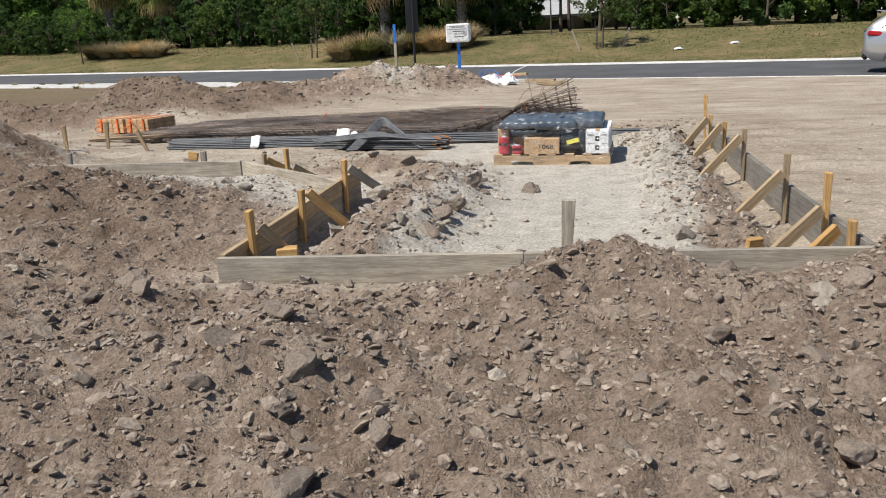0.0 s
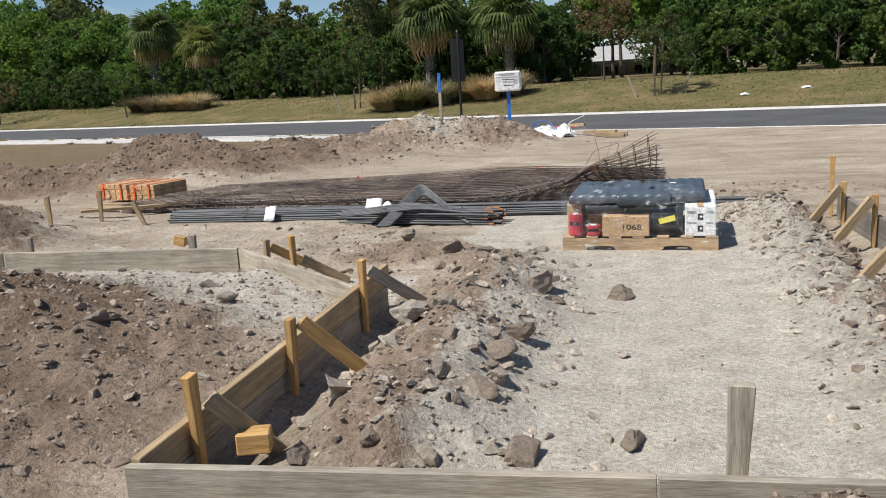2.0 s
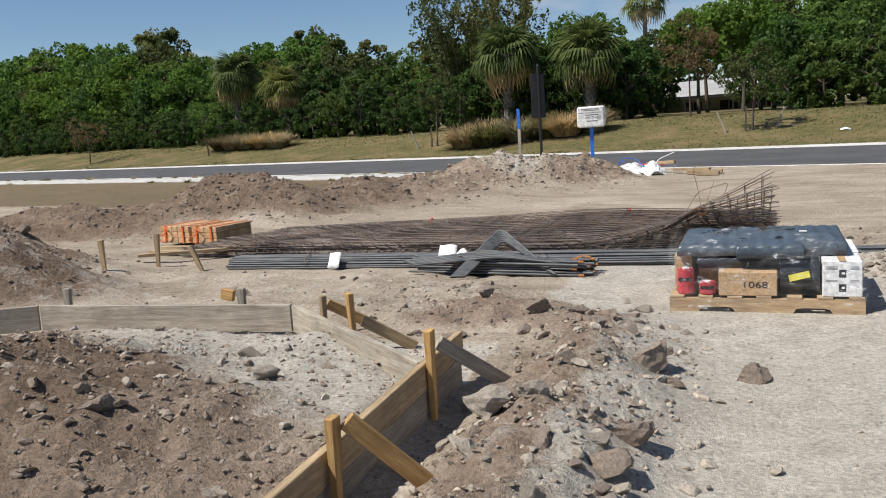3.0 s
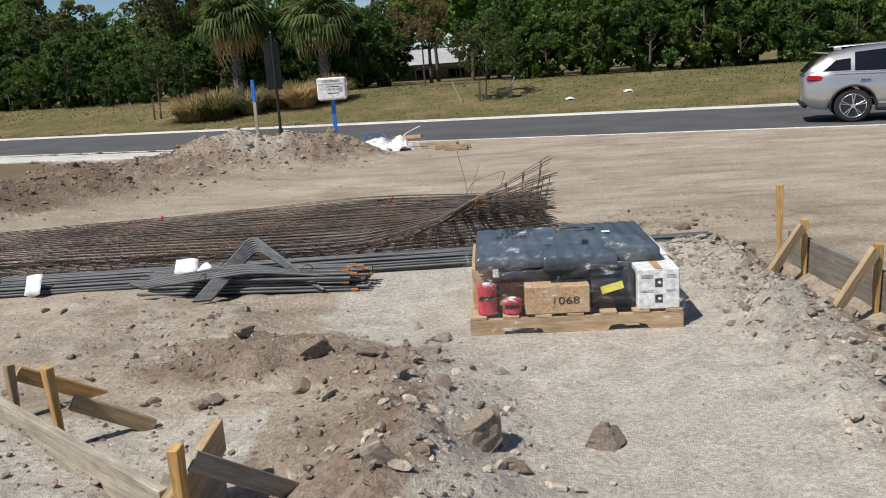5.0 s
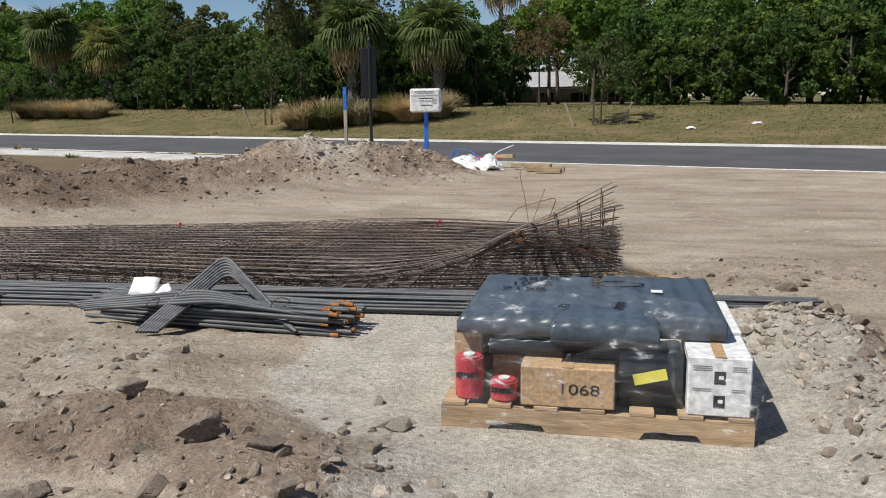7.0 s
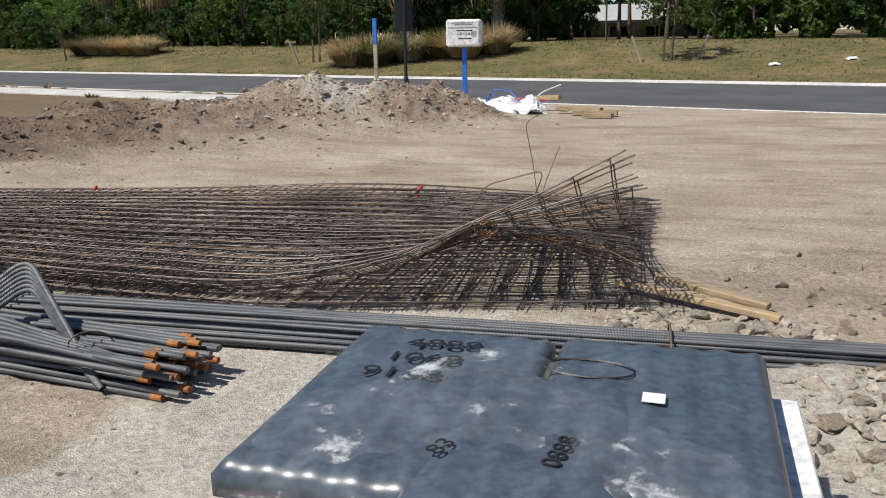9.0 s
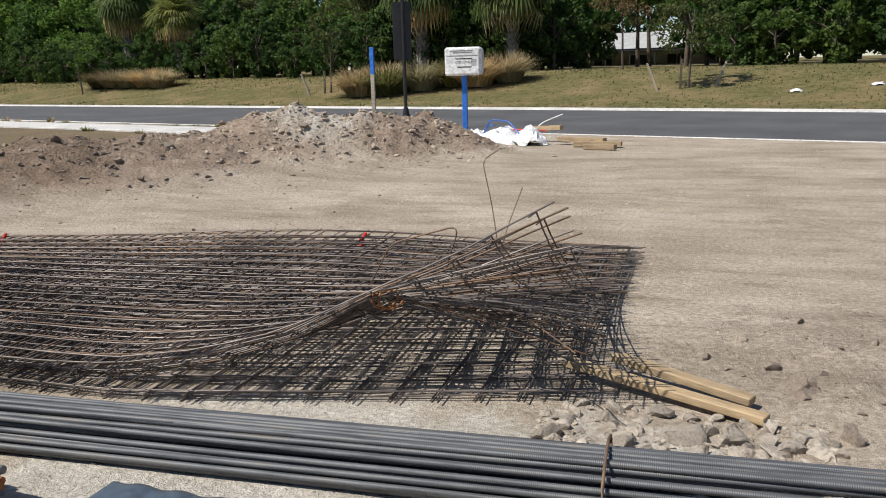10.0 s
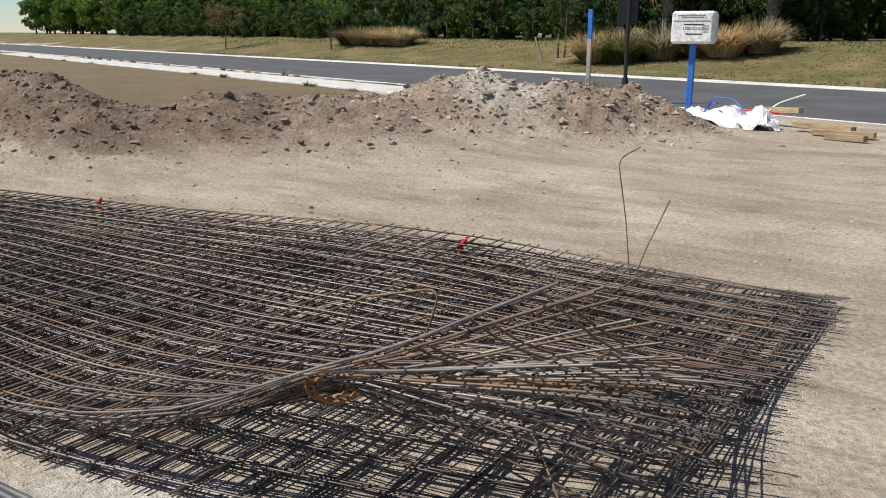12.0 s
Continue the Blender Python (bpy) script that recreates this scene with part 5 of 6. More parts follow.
def tree_kind(height_t, spread, seed, leaf, leaves=5200, size=0.15, clumps=70, low=0.22, trunk=0.16, bark=None):
    rs = np.random.RandomState(seed)
    c = []
    while len(c) < clumps:
        q = rs.uniform(-1, 1, 3)
        r = np.linalg.norm(q)
        if 0.45 < r < 1.0:
            c.append(q)
    c = np.array(c)
    mid = (1 + low) / 2
    centres = np.stack([c[:, 0] * spread, c[:, 1] * spread, height_t * (mid + c[:, 2] * (1 - low) / 2)], -1)
    radii = rs.uniform(0.12, 0.26, clumps) * spread
    v, f = leaf_cloud(centres, radii, leaves, size, rs, 0.75)
    crown = fast_mesh("crown", v, f, leaf)
    tv, tf = limbs(height_t, spread, rs, trunk)
    return crown, fast_mesh("trunk", tv, tf, bark or BARK, True)


def set_tree(kind, x, y, turn, s, label, category="tree", group="", name="tree", sz=1.0):
    crown, trunk = kind
    t = thing(name, pose(x, y, top(x, y), 0, 0, turn) @ Matrix.Diagonal((s, s, s * sz, 1)), label, category, group)
    part("crown", crown, None, t, "leafy crown")
    part("trunk", trunk, None, t, "bark-covered trunk")
    return t


def road_point(u, v):
    """x, y of a point u along and v across the road."""
    a = radians(ROAD_TURN)
    return u * math.cos(a) - v * math.sin(a), u * math.sin(a) + v * math.cos(a)


OAKS = [tree_kind(7.6, 3.4, s, LEAF_OAK if s % 2 else LEAF_BRIGHT, 7000, 0.16, 80, 0.08) for s in (1, 2, 3, 4)]
DULL = [tree_kind(8.2, 2.6, s, LEAF_DULL, 6500, 0.14, 70, 0.1) for s in (11, 12)]
prs = random.Random(21)
SKYLINE_U = [-97, -78, -63, -57, -46, -38, -30, -24, -21, -19, -17, -13, -9, -4, 44]
SKYLINE_Z = [11.0, 11.7, 10.7, 7.9, 8.6, 6.9, 6.8, 7.0, 5.9, 5.4, 6.9, 7.1, 7.6, 9.0, 10.0]


def tree_top(u, v):
    """Height of the treetops u along and v across the road."""
    k = 43.1 / (v - 2.9)
    return 1.4 + (float(np.interp(-0.6 + (u + 0.6) * k, SKYLINE_U, SKYLINE_Z)) - 1.4) / k


# a belt of mixed trees on the bank, with more beyond the house
for row_i, (v0, du, share) in enumerate(((43.5, 2.9, 0.80), (48.5, 3.2, 0.98), (54.0, 4.6, 0.98), (76.0, 5.0, 0.97))):
    u = -150.0 if row_i < 3 else -46.0
    while u < (44 if row_i < 3 else -10):
        gap = (row_i == 0 and -18.0 < u < -13.0) or (row_i == 1 and -20.0 < u < -15.8) or (row_i == 2 and -21.5 < u < -18.5)
        if not gap:
            vv = v0 + prs.uniform(-1.2, 1.2)
            x, y = road_point(u, vv)
            k = prs.choice(OAKS + DULL) if u < -14 else prs.choice(OAKS)
            set_tree(k, x, y, prs.uniform(0, 360), (tree_top(u, vv) - 0.9) / 8.1 * share * prs.uniform(0.84, 1.06), "dense green broadleaf tree in the belt behind the grass bank", "tree", "trees behind the grass bank")
        u += du * prs.uniform(0.8, 1.15)
HIGH = tree_kind(6.2, 2.2, 19, LEAF_BRIGHT, 5200, 0.13, 60, 0.52, 0.13)
for u, vv in ((-17.2, 45.5), (-14.6, 44.5), (-18.6, 50.5)):
    x, y = road_point(u, vv)
    set_tree(HIGH, x, y, u * 40, (tree_top(u, vv) - 0.9) / 6.8, "slender tree with a high crown before a house", "tree", "trees behind the grass bank")
# under-storey of rounded shrubs along the top of the bank
SHRUBS = [tree_kind(2.1, 0.95, s, LEAF_HEDGE, 2600, 0.07, 46, 0.0, 0.05) for s in (31, 32, 33)]
CONES = [tree_kind(2.9, 0.75, s, LEAF_HEDGE, 2600, 0.07, 46, 0.0, 0.05) for s in (41, 42)]
u = -92.0
while u < -26.5:
    x, y = road_point(u, 37.9 + prs.uniform(-0.25, 0.25))
    k = prs.choice(SHRUBS + CONES)
    set_tree(k, x, y, prs.uniform(0, 360), prs.uniform(0.85, 1.25), "dense dark green shrub on the grass bank", "shrub", "shrubs along the bank", "shrub")
    u += prs.uniform(1.7, 2.5)
u = -92.0
while u < 44:
    for v_row, s_row in (((40.2, 1.0), (42.6, 1.35)) if not (-17.8 < u < -12.4) else ()):
        x, y = road_point(u + prs.uniform(-0.4, 0.4), v_row + prs.uniform(-0.5, 0.5))
        set_tree(prs.choice(SHRUBS), x, y, prs.uniform(0, 360), s_row * prs.uniform(1.05, 1.6), "dark green undergrowth bush below the trees", "bush", "undergrowth bushes", "bush")
    u += prs.uniform(1.6, 2.3)


def sapling(x, y, h, leaf, seed, stakes=True, spread=0.75, leaves=1500, group="staked saplings"):
    kind = tree_kind(h, spread, seed, leaf, leaves, 0.055, 40, 0.35, 0.045)
    t = set_tree(kind, x, y, seed * 50, 1, "thin young tree with sparse leaves on the grass bank", "tree", group, "sapling")
    if stakes:
        for dx in (-0.85, 0.75):
            beam("tree_stake", (x + dx, y - 0.1, top(x + dx, y - 0.1) - 0.1), (x + dx * 1.4, y - 0.1, top(x, y) + 0.75), 0.06, 0.06, OLDWOOD, "slanting wooden stake beside a sapling", "stake", "stakes of the saplings")
        beam("tree_stake", (x - 0.22, y - 0.1, top(x, y) - 0.1), (x - 0.2, y - 0.1, top(x, y) + 0.85), 0.07, 0.06, BARK, "short dark stake beside a sapling", "stake", "stakes of the saplings")


sapling(0.06, 35.0, 3.0, LEAF_DULL, 51, spread=1.15, leaves=2600)
sapling(-13.4, 39.0, 3.4, LEAF_DULL, 52)
sapling(-29.5, 44.1, 3.6, LEAF_BRIGHT, 53, stakes=False, spread=1.0)
sapling(-41.0, 47.0, 3.2, LEAF_BROWN, 54, stakes=False, spread=1.2)
sapling(-2.4, 40.6, 4.2, LEAF_BROWN, 55, stakes=False, spread=1.3, leaves=2400)


def fan_leaf(rs, r, droop):
    """One fan frond: a stalk and a spray of narrow drooping blades."""
    vs, fs = [], []
    stalk = r * 0.55
    n = 17
    for i in range(n):
        a = -1.75 + 3.5 * i / (n - 1)
        L = r * 0.62 * (0.75 + 0.25 * math.cos(a)) * rs.uniform(0.9, 1.1)
        dx, dy = math.cos(a), math.sin(a)
        w = 0.035 * r
        base = np.array([stalk, 0, 0.0])
        mid = base + np.array([dx, dy, -0.05]) * L * 0.6
        tip = base + np.array([dx, dy, -0.25 - droop]) * L
        px, py = -dy * w, dx * w
        k = len(vs)
        vs += [tuple(base), (mid[0] + px, mid[1] + py, mid[2]), tuple(tip), (mid[0] - px, mid[1] - py, mid[2])]
        fs.append((k, k + 1, k + 2, k + 3))
    k = len(vs)
    w = 0.018 * r
    vs += [(0, -w, 0), (stalk, -w * 0.6, 0), (stalk, w * 0.6, 0), (0, w, 0)]
    fs.append((k, k + 1, k + 2, k + 3))
    return np.array(vs), np.array(fs)


def fan_palm(x, y, trunk_h, crown_r, seed, fronds=46, trunk_r=0.2, lean=0.0, group="cabbage palms on the bank", boots=True):
    rs = np.random.RandomState(seed)
    t = thing("palm_tree", pose(x, y, top(x, y), 0, lean, seed * 40), "fan palm with a rough pale trunk on the grass bank", "palm tree", group)
    live, dead = [], []
    for i in range(fronds):
        q = (i + 0.5) / fronds
        el = radians(80 - 125 * q + rs.uniform(-8, 8))
        az = i * 2.399 + rs.uniform(-0.2, 0.2)
        v, f = fan_leaf(rs, crown_r * rs.uniform(0.85, 1.12), 0.15 + 0.5 * q)
        m = np.array(Matrix.Translation((0, 0, trunk_h)) @ Matrix.Rotation(az, 4, "Z") @ Matrix.Rotation(-el, 4, "Y"))
        v = v @ m[:3, :3].T + m[:3, 3]
        (dead if q > 0.86 else live).append((v, f))
    part("fronds", fast_mesh("fronds", *joined(live), LEAF_PALM), LEAF_PALM, t, "green fan fronds")
    part("dead_fronds", fast_mesh("dead_fronds", *joined(dead), STRAW), STRAW, t, "hanging straw-coloured fronds")
    pieces = [tube([(0, 0, -0.2), (0.02, 0, trunk_h * 0.5), (0, 0, trunk_h + 0.1)], trunk_r, 10, trunk_r * 0.85)]
    if boots:
        for i in range(70):
            a, z = i * 2.399, 0.1 + trunk_h * i / 72
            c, s = math.cos(a), math.sin(a)
            pieces.append(tube([(c * trunk_r * 0.8, s * trunk_r * 0.8, z), (c * trunk_r * 1.25, s * trunk_r * 1.25, z + 0.14), (c * trunk_r * 1.5, s * trunk_r * 1.5, z + 0.26)], 0.035, 4, 0.015))
    part("trunk", fast_mesh("trunk", *joined(pieces), PALMBARK, False), PALMBARK, t, "rough pale palm trunk")


def by_sight(u, v):
    return road_point(u, v)


fan_palm(-32.0, 51.2, 4.3, 1.65, 1, 58, trunk_r=0.26)
fan_palm(-27.5, 49.6, 3.2, 1.4, 5, trunk_r=0.18)
fan_palm(-11.5, 44.6, 3.5, 1.65, 3, 62, trunk_r=0.27)
fan_palm(-7.1, 43.2, 3.1, 1.6, 4, 54, trunk_r=0.21)
fan_palm(-8.7, 80.0, 9.6, 2.0, 7, 34, 0.22, group="tall far palm", boots=False)


def grass_clump(x, y, r, h, blades, seed, material, label, name="grass_clump", group="ornamental grass clumps"):
    rs = np.random.RandomState(seed)
    pieces_v, pieces_f, k = [], [], 0
    a = rs.uniform(0, 2 * np.pi, blades)
    d = r * np.sqrt(rs.uniform(0, 1, blades)) * 0.45
    L = h * rs.uniform(0.6, 1.15, blades)
    out = rs.uniform(0.25, 1.25, blades) * r
    bx, by = np.cos(a) * d, np.sin(a) * d
    a2 = a + rs.uniform(-0.8, 0.8, blades)
    w = 0.010 + 0.012 * h
    px, py = -np.sin(a2) * w, np.cos(a2) * w
    P = []
    for s, ww in ((0, 1.0), (0.5, 0.8), (1.0, 0.1)):
        ox = bx + np.cos(a2) * out * s ** 1.7
        oy = by + np.sin(a2) * out * s ** 1.7
        oz = L * (s - 0.32 * s ** 3 * (out / r))
        P.append(np.stack([ox - px * ww, oy - py * ww, oz], -1))
        P.append(np.stack([ox + px * ww, oy + py * ww, oz], -1))
    v = np.stack(P, 1).reshape(-1, 3)
    b0 = np.arange(blades)[:, None] * 6
    f = np.concatenate([b0 + np.array([[0, 1, 3, 2]]), b0 + np.array([[2, 3, 5, 4]])])
    ob = new(name, fast_mesh(name, v, f, material))
    ob.matrix_world = pose(x, y, top(x, y) - 0.03)
    return tagged(ob, label, "grass", group)


for i, (u, v) in enumerate(((-28.8, 45.6), (-27.5, 45.2), (-26.2, 44.8), (-25.0, 44.3), (-29.9, 46.0))):
    grass_clump(u, v, 1.05, 1.0, 900, 60 + i, STRAW if i != 4 else LEAF_BROWN, "dry straw-coloured ornamental grass clump on the bank")
for i, (x, y, r, mt) in enumerate(((-11.6, 37.9, 1.15, STRAW), (-10.5, 37.6, 1.1, GREENGRASS), (-9.3, 38.0, 1.0, STRAW), (-10.9, 38.6, 1.0, STRAW), (-7.2, 37.9, 1.1, STRAW), (-6.2, 38.4, 0.9, STRAW), (-8.1, 38.3, 0.9, GREENGRASS))):
    grass_clump(x, y, r, 1.15, 1100, 70 + i, mt, "arching clump of green and straw-coloured grass on the bank")

# tall feathery cane behind the palms
def cane(x, y, h, n, seed):
    rs = np.random.RandomState(seed)
    t = thing("bamboo_clump", pose(x, y, top(x, y)), "tall feathery bamboo clump behind the palms", "bamboo")
    stems, centres, radii = [], [], []
    for i in range(n):
        a, o = rs.uniform(0, 6.28), rs.uniform(0.2, 1.0)
        L = h * rs.uniform(0.75, 1.1)
        pts = [(math.cos(a) * (0.5 + 2.6 * o * s ** 1.6), math.sin(a) * (0.5 + 2.6 * o * s ** 1.6), L * (s - 0.10 * o * s ** 3)) for s in np.linspace(0, 1, 9)]
        stems.append(tube(pts, 0.035, 5, 0.008))
        for p in pts[2:]:
            centres.append(p)
            radii.append(0.42 * (1.1 - 0.6 * p[2] / h))
    part("cane_stems", fast_mesh("cane_stems", *joined(stems), STRAW, True), STRAW, t, "thin tan canes")["kind"] = "stuff"
    v, f = leaf_cloud(np.array(centres), np.array(radii), 9000, 0.10, rs, 1.4)
    part("leaves", fast_mesh("leaves", v, f, LEAF_DULL), LEAF_DULL, t, "fine olive leaves")


cane(-15.2, 49.0, 7.6, 60, 9)
cane(-12.9, 48.4, 8.2, 46, 10)

# weeds by the kerb and footpath
for i in range(46):
    u, v = prs.uniform(-48, -13), prs.choice((21.15, 21.4, 21.6, 19.6))
    x, y = road_point(u, v)
    grass_clump(x, y, 0.16, prs.uniform(0.08, 0.22), 40, 200 + i, prs.choice((GREENGRASS, STRAW)), "small green weed tuft beside the concrete footpath", "weed_tuft", "weeds by the footpath")
grass_clump(-5.1, 23.3, 0.45, 0.55, 160, 300, GREENGRASS, "green weed clump at the foot of a stake", "weed_clump", "weeds by the stakes")
grass_clump(-5.8, 23.3, 0.35, 0.45, 120, 301, GREENGRASS, "green weed clump at the foot of a stake", "weed_clump", "weeds by the stakes")
for i in range(2):
    grass_clump(-0.15 + 0.4 * i, 15.8 + 0.3 * i, 0.2, 0.05, 14, 310 + i, STRAW, "thin dry weed on open sand", "weed_tuft", "dry weeds on the sand")

# turf blades on the bank
trs = np.random.RandomState(12)
n = 22000
tu, tv = trs.uniform(-60, 30, n), FAR_EDGE + 0.4 + 8.5 * trs.uniform(0, 1, n) ** 1.3
ta = radians(ROAD_TURN)
tx, ty = tu * math.cos(ta) - tv * math.sin(ta), tu * math.sin(ta) + tv * math.cos(ta)
tz = height(tx, ty)
tw = trs.uniform(0, 6.28, n)
th = trs.uniform(0.015, 0.05, n)
dx, dy = np.cos(tw) * 0.03, np.sin(tw) * 0.03
tvv = np.stack([np.stack([tx - dx, ty - dy, tz - 0.01], -1), np.stack([tx + dx, ty + dy, tz - 0.01], -1), np.stack([tx + dx * 0.3 + 0.02, ty + dy * 0.3, tz + th], -1)], 1).reshape(-1, 3)
turf_blades = tagged(new("grass_blades", fast_mesh("grass_blades", tvv, np.arange(n * 3).reshape(-1, 3), GREENGRASS)), "short patchy mown grass on the bank", "grass", kind="stuff")

# ---- house behind the trees ----
hs = thing("house", pose(-4.0, 71, 0.35, 0, 0, -14) @ Matrix.Diagonal((1, 1, 0.66, 1)), "low pale house with a screened porch behind trees", "house")
part("wall", block(15, 8, 2.7, 0.02, (0, 4, 1.35)), STUCCO, hs)
bm = bmesh.new()
pts = [(-8, -0.6, 2.7), (8, -0.6, 2.7), (8, 8.6, 2.7), (-8, 8.6, 2.7), (-4.5, 4, 4.6), (4.5, 4, 4.6)]
bv = [bm.verts.new(p) for p in pts]
for q in ((0, 1, 5, 4), (1, 2, 5), (2, 3, 4, 5), (3, 0, 4), (3, 2, 1, 0)):
    bm.faces.new([bv[i] for i in q])
part("roof", bm, ROOFING, hs, "pale hipped roof")
for i in range(5):
    w = part("window", block(1.5, 0.06, 1.2, 0.01, (-5.6 + i * 2.7, -0.03, 1.5)), BOXWHITE, hs, "white window frame")
    for sx in (-0.36, 0.36):
        part("pane", block(0.62, 0.03, 1.02, 0, (-5.6 + i * 2.7 + sx, -0.065, 1.5)), DARKGLASS, w)
for i in range(9):
    part("porch_post", block(0.08, 0.08, 2.3, 0.005, (-7 + i * 1.75, -2.6, 1.15)), TRIMBLACK, hs, "dark porch post")
part("porch_roof", block(14.6, 2.6, 0.12, 0.02, (0, -1.4, 2.42)), TRIMBLACK, hs, "dark porch roof")
part("porch_rail", block(14.2, 0.05, 0.08, 0.01, (0, -2.6, 0.9)), TRIMBLACK, hs)

# dark board fence under the trees
fx, fy = road_point(6.5, 41.0)
fence = thing("fence", pose(fx, fy, top(fx, fy), 0, 0, ROAD_TURN), "low dark timber fence below the trees", "fence")
for i in range(7):
    part("post", block(0.1, 0.1, 1.0, 0.006, (i * 1.6, 0, 0.45)), BARK, fence)
for z in (0.35, 0.75):
    part("rail", block(9.8, 0.04, 0.12, 0.004, (4.8, -0.07, z)), BARK, fence)

# ---- clods and stones ----
def rock_mesh(seed, sub, material, flat=0.7):
    rs = np.random.RandomState(seed)
    bm = bmesh.new()
    bmesh.ops.create_icosphere(bm, subdivisions=sub, radius=1.0)
    v = np.array([p.co[:] for p in bm.verts])
    f = np.array([[p.index for p in q.verts] for q in bm.faces])
    bm.free()
    for _ in range(7):
        nrm = rs.normal(size=3)
        nrm /= np.linalg.norm(nrm)
        d = v @ nrm
        cut = rs.uniform(0.25, 0.65)
        v = v - np.maximum(0, d - cut)[:, None] * nrm * 0.9
    v *= 1 + (0.22 if sub < 3 else 0.10) * (rs.rand(len(v), 1) - 0.5)
    if sub == 3:
        v *= 1 + 0.75 * (fbm(v[:, 0] * 1.1 + seed, v[:, 1] * 1.1 + v[:, 2] * 1.7, 0.7, 4, 0.65)[:, None])
    v *= np.array([rs.uniform(0.8, 1.25), rs.uniform(0.7, 1.1), flat * rs.uniform(0.7, 1.1)])
    return v, f


CL_FINE = [rock_mesh(400 + i, 3, CLOD) for i in range(10)]
CL_MID = [rock_mesh(500 + i, 2, CLOD) for i in range(12)]
CL_LOW = [rock_mesh(600 + i, 1, CLOD) for i in range(12)]
crs = np.random.RandomState(77)


def scatter(name, count, boxes, smin, smax, shapes, want, material, label, power=2.6):
    """Many stones in one mesh, thick where the soil is lumpy."""
    pieces = []
    for (x0, x1, y0, y1), share in boxes:
        m = int(count * share)
        x, y = crs.uniform(x0, x1, m), crs.uniform(y0, y1, m)
        b, p, t, lump = masks(x, y)
        keep = crs.rand(m) < want(b, p, t, lump, x, y)
        x, y = x[keep], y[keep]
        z = height(x, y)
        s = smin * (smax / smin) ** (crs.rand(len(x)) ** power)
        for xx, yy, zz, ss in zip(x, y, z, s):
            v, f = shapes[crs.randint(len(shapes))]
            a, e = crs.uniform(0, 6.28), crs.uniform(-0.5, 0.5)
            c, q = math.cos(a), math.sin(a)
            ce, se = math.cos(e), math.sin(e)
            w = v * ss
            w = np.stack([w[:, 0] * ce + w[:, 2] * se, w[:, 1], -w[:, 0] * se + w[:, 2] * ce], -1)
            pieces.append((np.stack([w[:, 0] * c - w[:, 1] * q + xx, w[:, 0] * q + w[:, 1] * c + yy, w[:, 2] + zz + ss * 0.12], -1), f))
    v, f = joined(pieces)
    return tagged(new(name, fast_mesh(name, v, f, material)), label, "rubble", kind="stuff")


FRONT = (-3.4, 3.4, 0.9, 4.6)
MIDL = (-6.0, -0.2, 4.6, 8.4)
BANKR = (1.0, 2.0, 4.9, 11.4)
OPEN = (-8, 5, 8.4, 22)
PILES = (-11, -2, 9, 21)
RIGHT = (2.1, 5.5, 4.6, 12)
scatter("dirt_clods", 12000, [(FRONT, 0.62), (MIDL, 0.28), (BANKR, 0.12), (PILES, 0.4), ((-2.9, -0.3, 8.2, 10.0), 0.10), ((0.6, 2.4, 11.6, 13.2), 0.06)], 0.010, 0.045, CL_MID, lambda b, p, t, l, x, y: l ** 1.3 * (1 - t), CLOD, "scattered brown dirt clods over the heaps")
scatter("dirt_crumbs", 26000, [(FRONT, 0.7), (MIDL, 0.25), (PILES, 0.2)], 0.006, 0.028, CL_LOW, lambda b, p, t, l, x, y: (0.25 + l) * (1 - t), CLOD, "fine brown dirt crumbs over the ground", 1.8)
scatter("pale_rubble", 3400, [(FRONT, 0.12), ((-1.3, 0.2, 4.9, 8.6), 0.28), (BANKR, 0.35), (RIGHT, 0.12), ((-4.6, -1.5, 6, 8.1), 0.15)], 0.010, 0.05, CL_MID, lambda b, p, t, l, x, y: np.clip(0.15 + l * (0.3 + p), 0, 1), CLOD_PALE, "pale limestone rubble along the form boards", 2.4)
scatter("pale_pebbles", 9000, [((-2, 2, 4.9, 11.5), 0.35), (OPEN, 0.45), (RIGHT, 0.12), (FRONT, 0.15)], 0.004, 0.018, CL_LOW, lambda b, p, t, l, x, y: 0.6 * (1 - t), CLOD_PALE, "small pale pebbles over the sand", 2.0)
scatter("broken_concrete", 420, [((0.15, 1.1, 11.25, 11.75), 0.7), ((0.8, 1.5, 10.3, 10.95), 0.4)], 0.012, 0.06, CL_MID, lambda b, p, t, l, x, y: 0.8, CLOD_PALE, "broken pale concrete chunks beside the steel bars", 1.8)

# rough lumps over each far heap
heap_pieces, light_pieces = [], []
for hx, hy, h, rx, ry, turn in HEAPS[9:21]:
    m = 420
    x, y = hx + crs.normal(size=m) * rx * 0.72, hy + crs.normal(size=m) * ry * 0.72
    keep = across(x, y) < 20.6
    x, y = x[keep], y[keep]
    z = height(x, y)
    for xx, yy, zz in zip(x, y, z):
        v, f = CL_MID[crs.randint(len(CL_MID))]
        s, a = 0.012 + 0.045 * crs.rand() ** 2.8, crs.uniform(0, 6.28)
        c, q = math.cos(a), math.sin(a)
        (light_pieces if xx > -5.5 and yy > 17 else heap_pieces).append((np.stack([(v[:, 0] * c - v[:, 1] * q) * s + xx, (v[:, 0] * q + v[:, 1] * c) * s + yy, v[:, 2] * s + zz - 0.1 * s], -1), f))
hv, hf = joined(light_pieces)
tagged(new("sandy_clods", fast_mesh("sandy_clods", hv, hf, SANDCLOD)), "pale sandy lumps on the roadside heap", "rubble", kind="stuff")
hv, hf = joined(heap_pieces)
tagged(new("heap_clods", fast_mesh("heap_clods", hv, hf, HEAPCLOD)), "rough brown lumps of dug soil on the heaps", "rubble", kind="stuff")

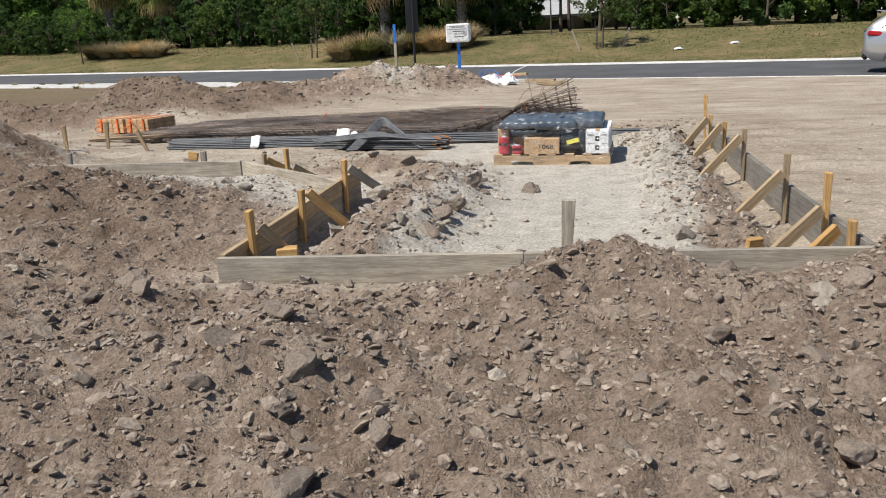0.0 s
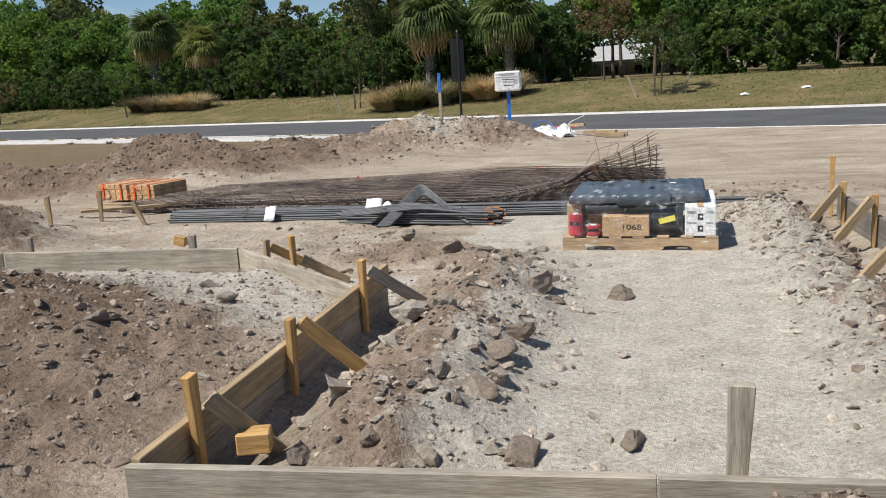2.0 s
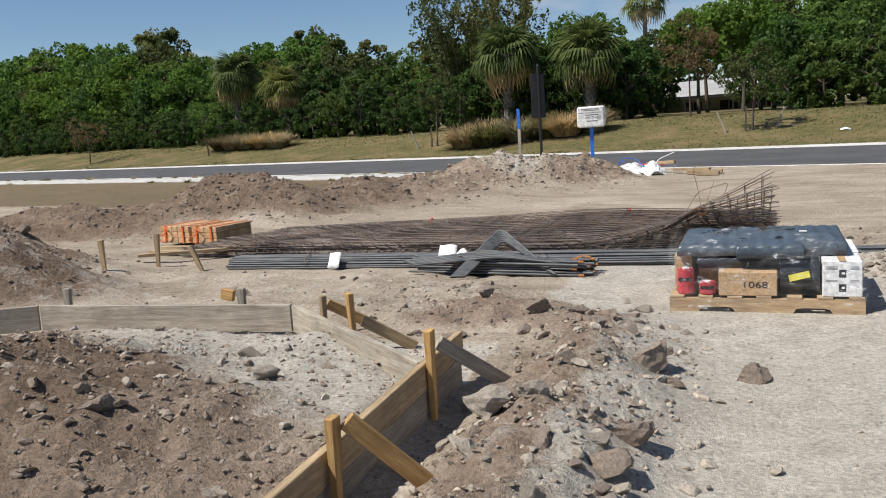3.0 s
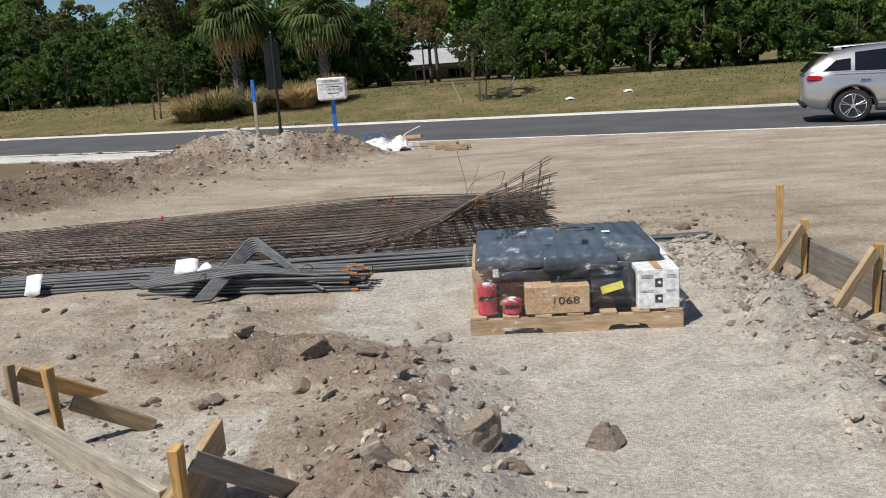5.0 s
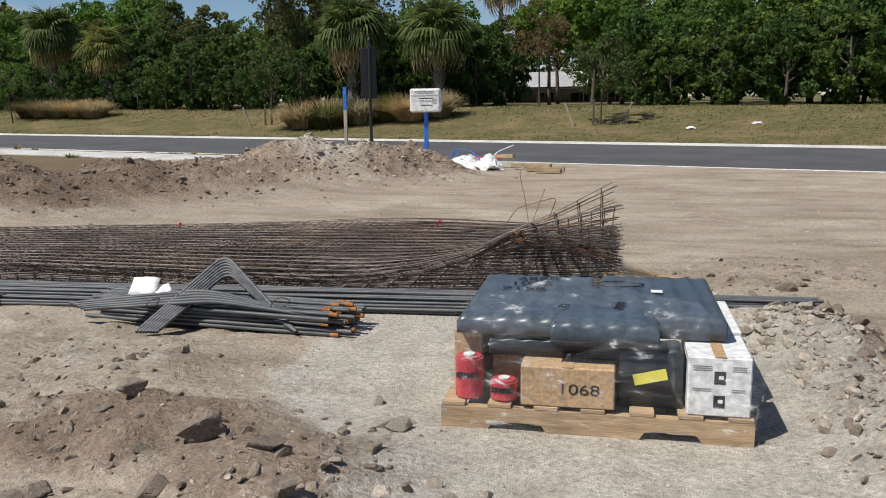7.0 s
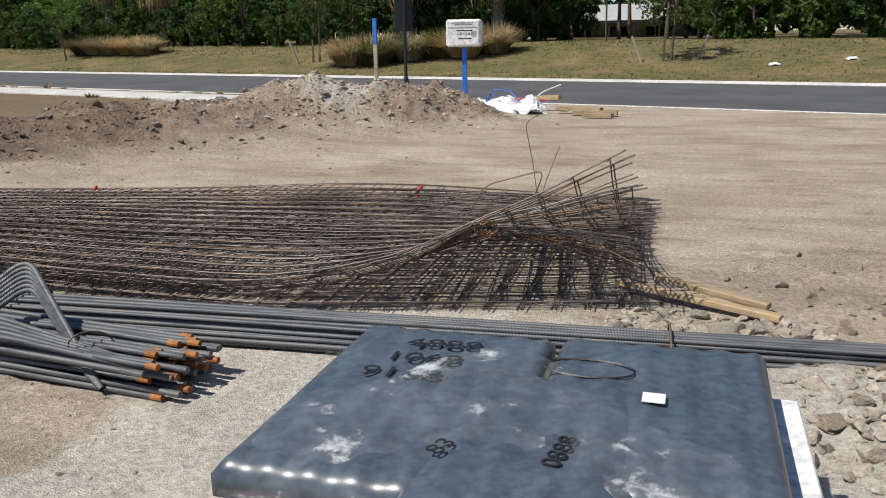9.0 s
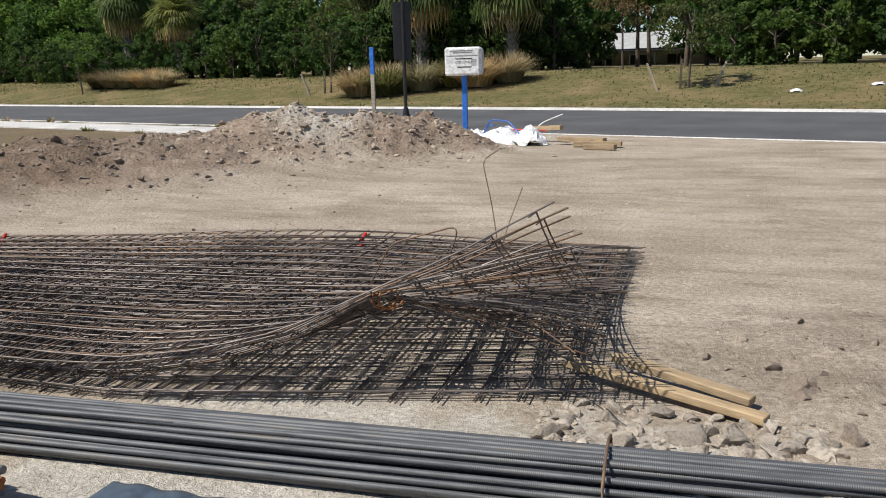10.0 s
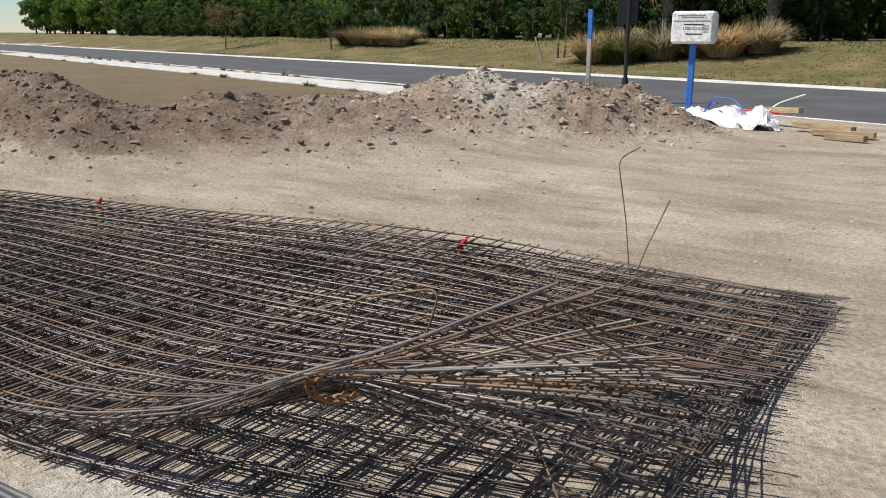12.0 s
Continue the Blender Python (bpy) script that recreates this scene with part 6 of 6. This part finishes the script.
# the largest clods, one by one
big_meshes = {}
for mt_name, mt in (("brown", CLOD), ("pale", CLOD_PALE)):
    big_meshes[mt_name] = [fast_mesh("clod", v, f, mt) for v, f in CL_FINE]


def big_clod(x, y, s, pale=False, i=0, sink=0.25):
    me = big_meshes["pale" if pale else "brown"][i % 10]
    m = pose(x, y, top(x, y) + s * (0.45 - sink), crs.uniform(-25, 25), crs.uniform(-25, 25), crs.uniform(0, 360)) @ Matrix.Diagonal((s, s, s, 1))
    return part("clod", me, None, ground, m=m)


for i, (x, y, s, pale) in enumerate(((-1.02, 5.62, 0.13, True), (-0.98, 6.6, 0.13, True), (-0.92, 6.95, 0.11, True), (-0.45, 7.55, 0.14, False), (-0.42, 6.55, 0.13, False), (-0.45, 6.2, 0.10, False), (-0.15, 5.35, 0.10, False),
                                     (0.05, 7.7, 0.10, False), (-0.38, 5.95, 0.09, True), (0.25, 5.55, 0.07, False), (0.75, 5.0, 0.08, True), (-2.2, 6.75, 0.09, True), (-4.1, 9.4, 0.11, False), (-0.62, 9.1, 0.07, True),
                                     (0.45, 11.35, 0.075, True), (0.62, 11.5, 0.08, True), (0.2, 11.45, 0.06, True), (0.8, 11.55, 0.07, True), (0.35, 10.62, 0.065, True), (0.62, 10.6, 0.085, True), (-1.3, 8.7, 0.13, False), (-1.75, 9.0, 0.09, False), (-1.0, 8.6, 0.08, False))):
    big_clod(x, y, s, pale, i)
for i in range(250):
    x, y = crs.uniform(-2.6, 2.9), crs.uniform(1.4, 4.6)
    big_clod(x, y, 0.03 + 0.075 * crs.rand() ** 3.0, crs.rand() < 0.06, i, 0.38)
# broken lumps along both rows of boards and over the loose soil behind them
for x0, x1, y0, y1, count in ((1.28, 1.72, 5.2, 11.0, 110), (-1.15, -0.25, 5.0, 8.3, 90), (-2.3, -0.4, 8.1, 9.5, 40), (-4.5, -1.6, 5.4, 7.9, 30), (0.9, 1.6, 10.6, 12.2, 40)):
    for i in range(count):
        big_clod(crs.uniform(x0, x1), crs.uniform(y0, y1), 0.018 + 0.075 * crs.rand() ** 3.2, crs.rand() < 0.35, i, 0.35)
for i in range(60):
    h = HEAPS[crs.randint(9, 21)]
    x, y = h[0] + crs.normal() * h[3] * 0.6, h[1] + crs.normal() * h[4] * 0.6
    if across(x, y) < 20.5:
        big_clod(x, y, 0.04 + 0.07 * crs.rand() ** 2, False, i, 0.35)
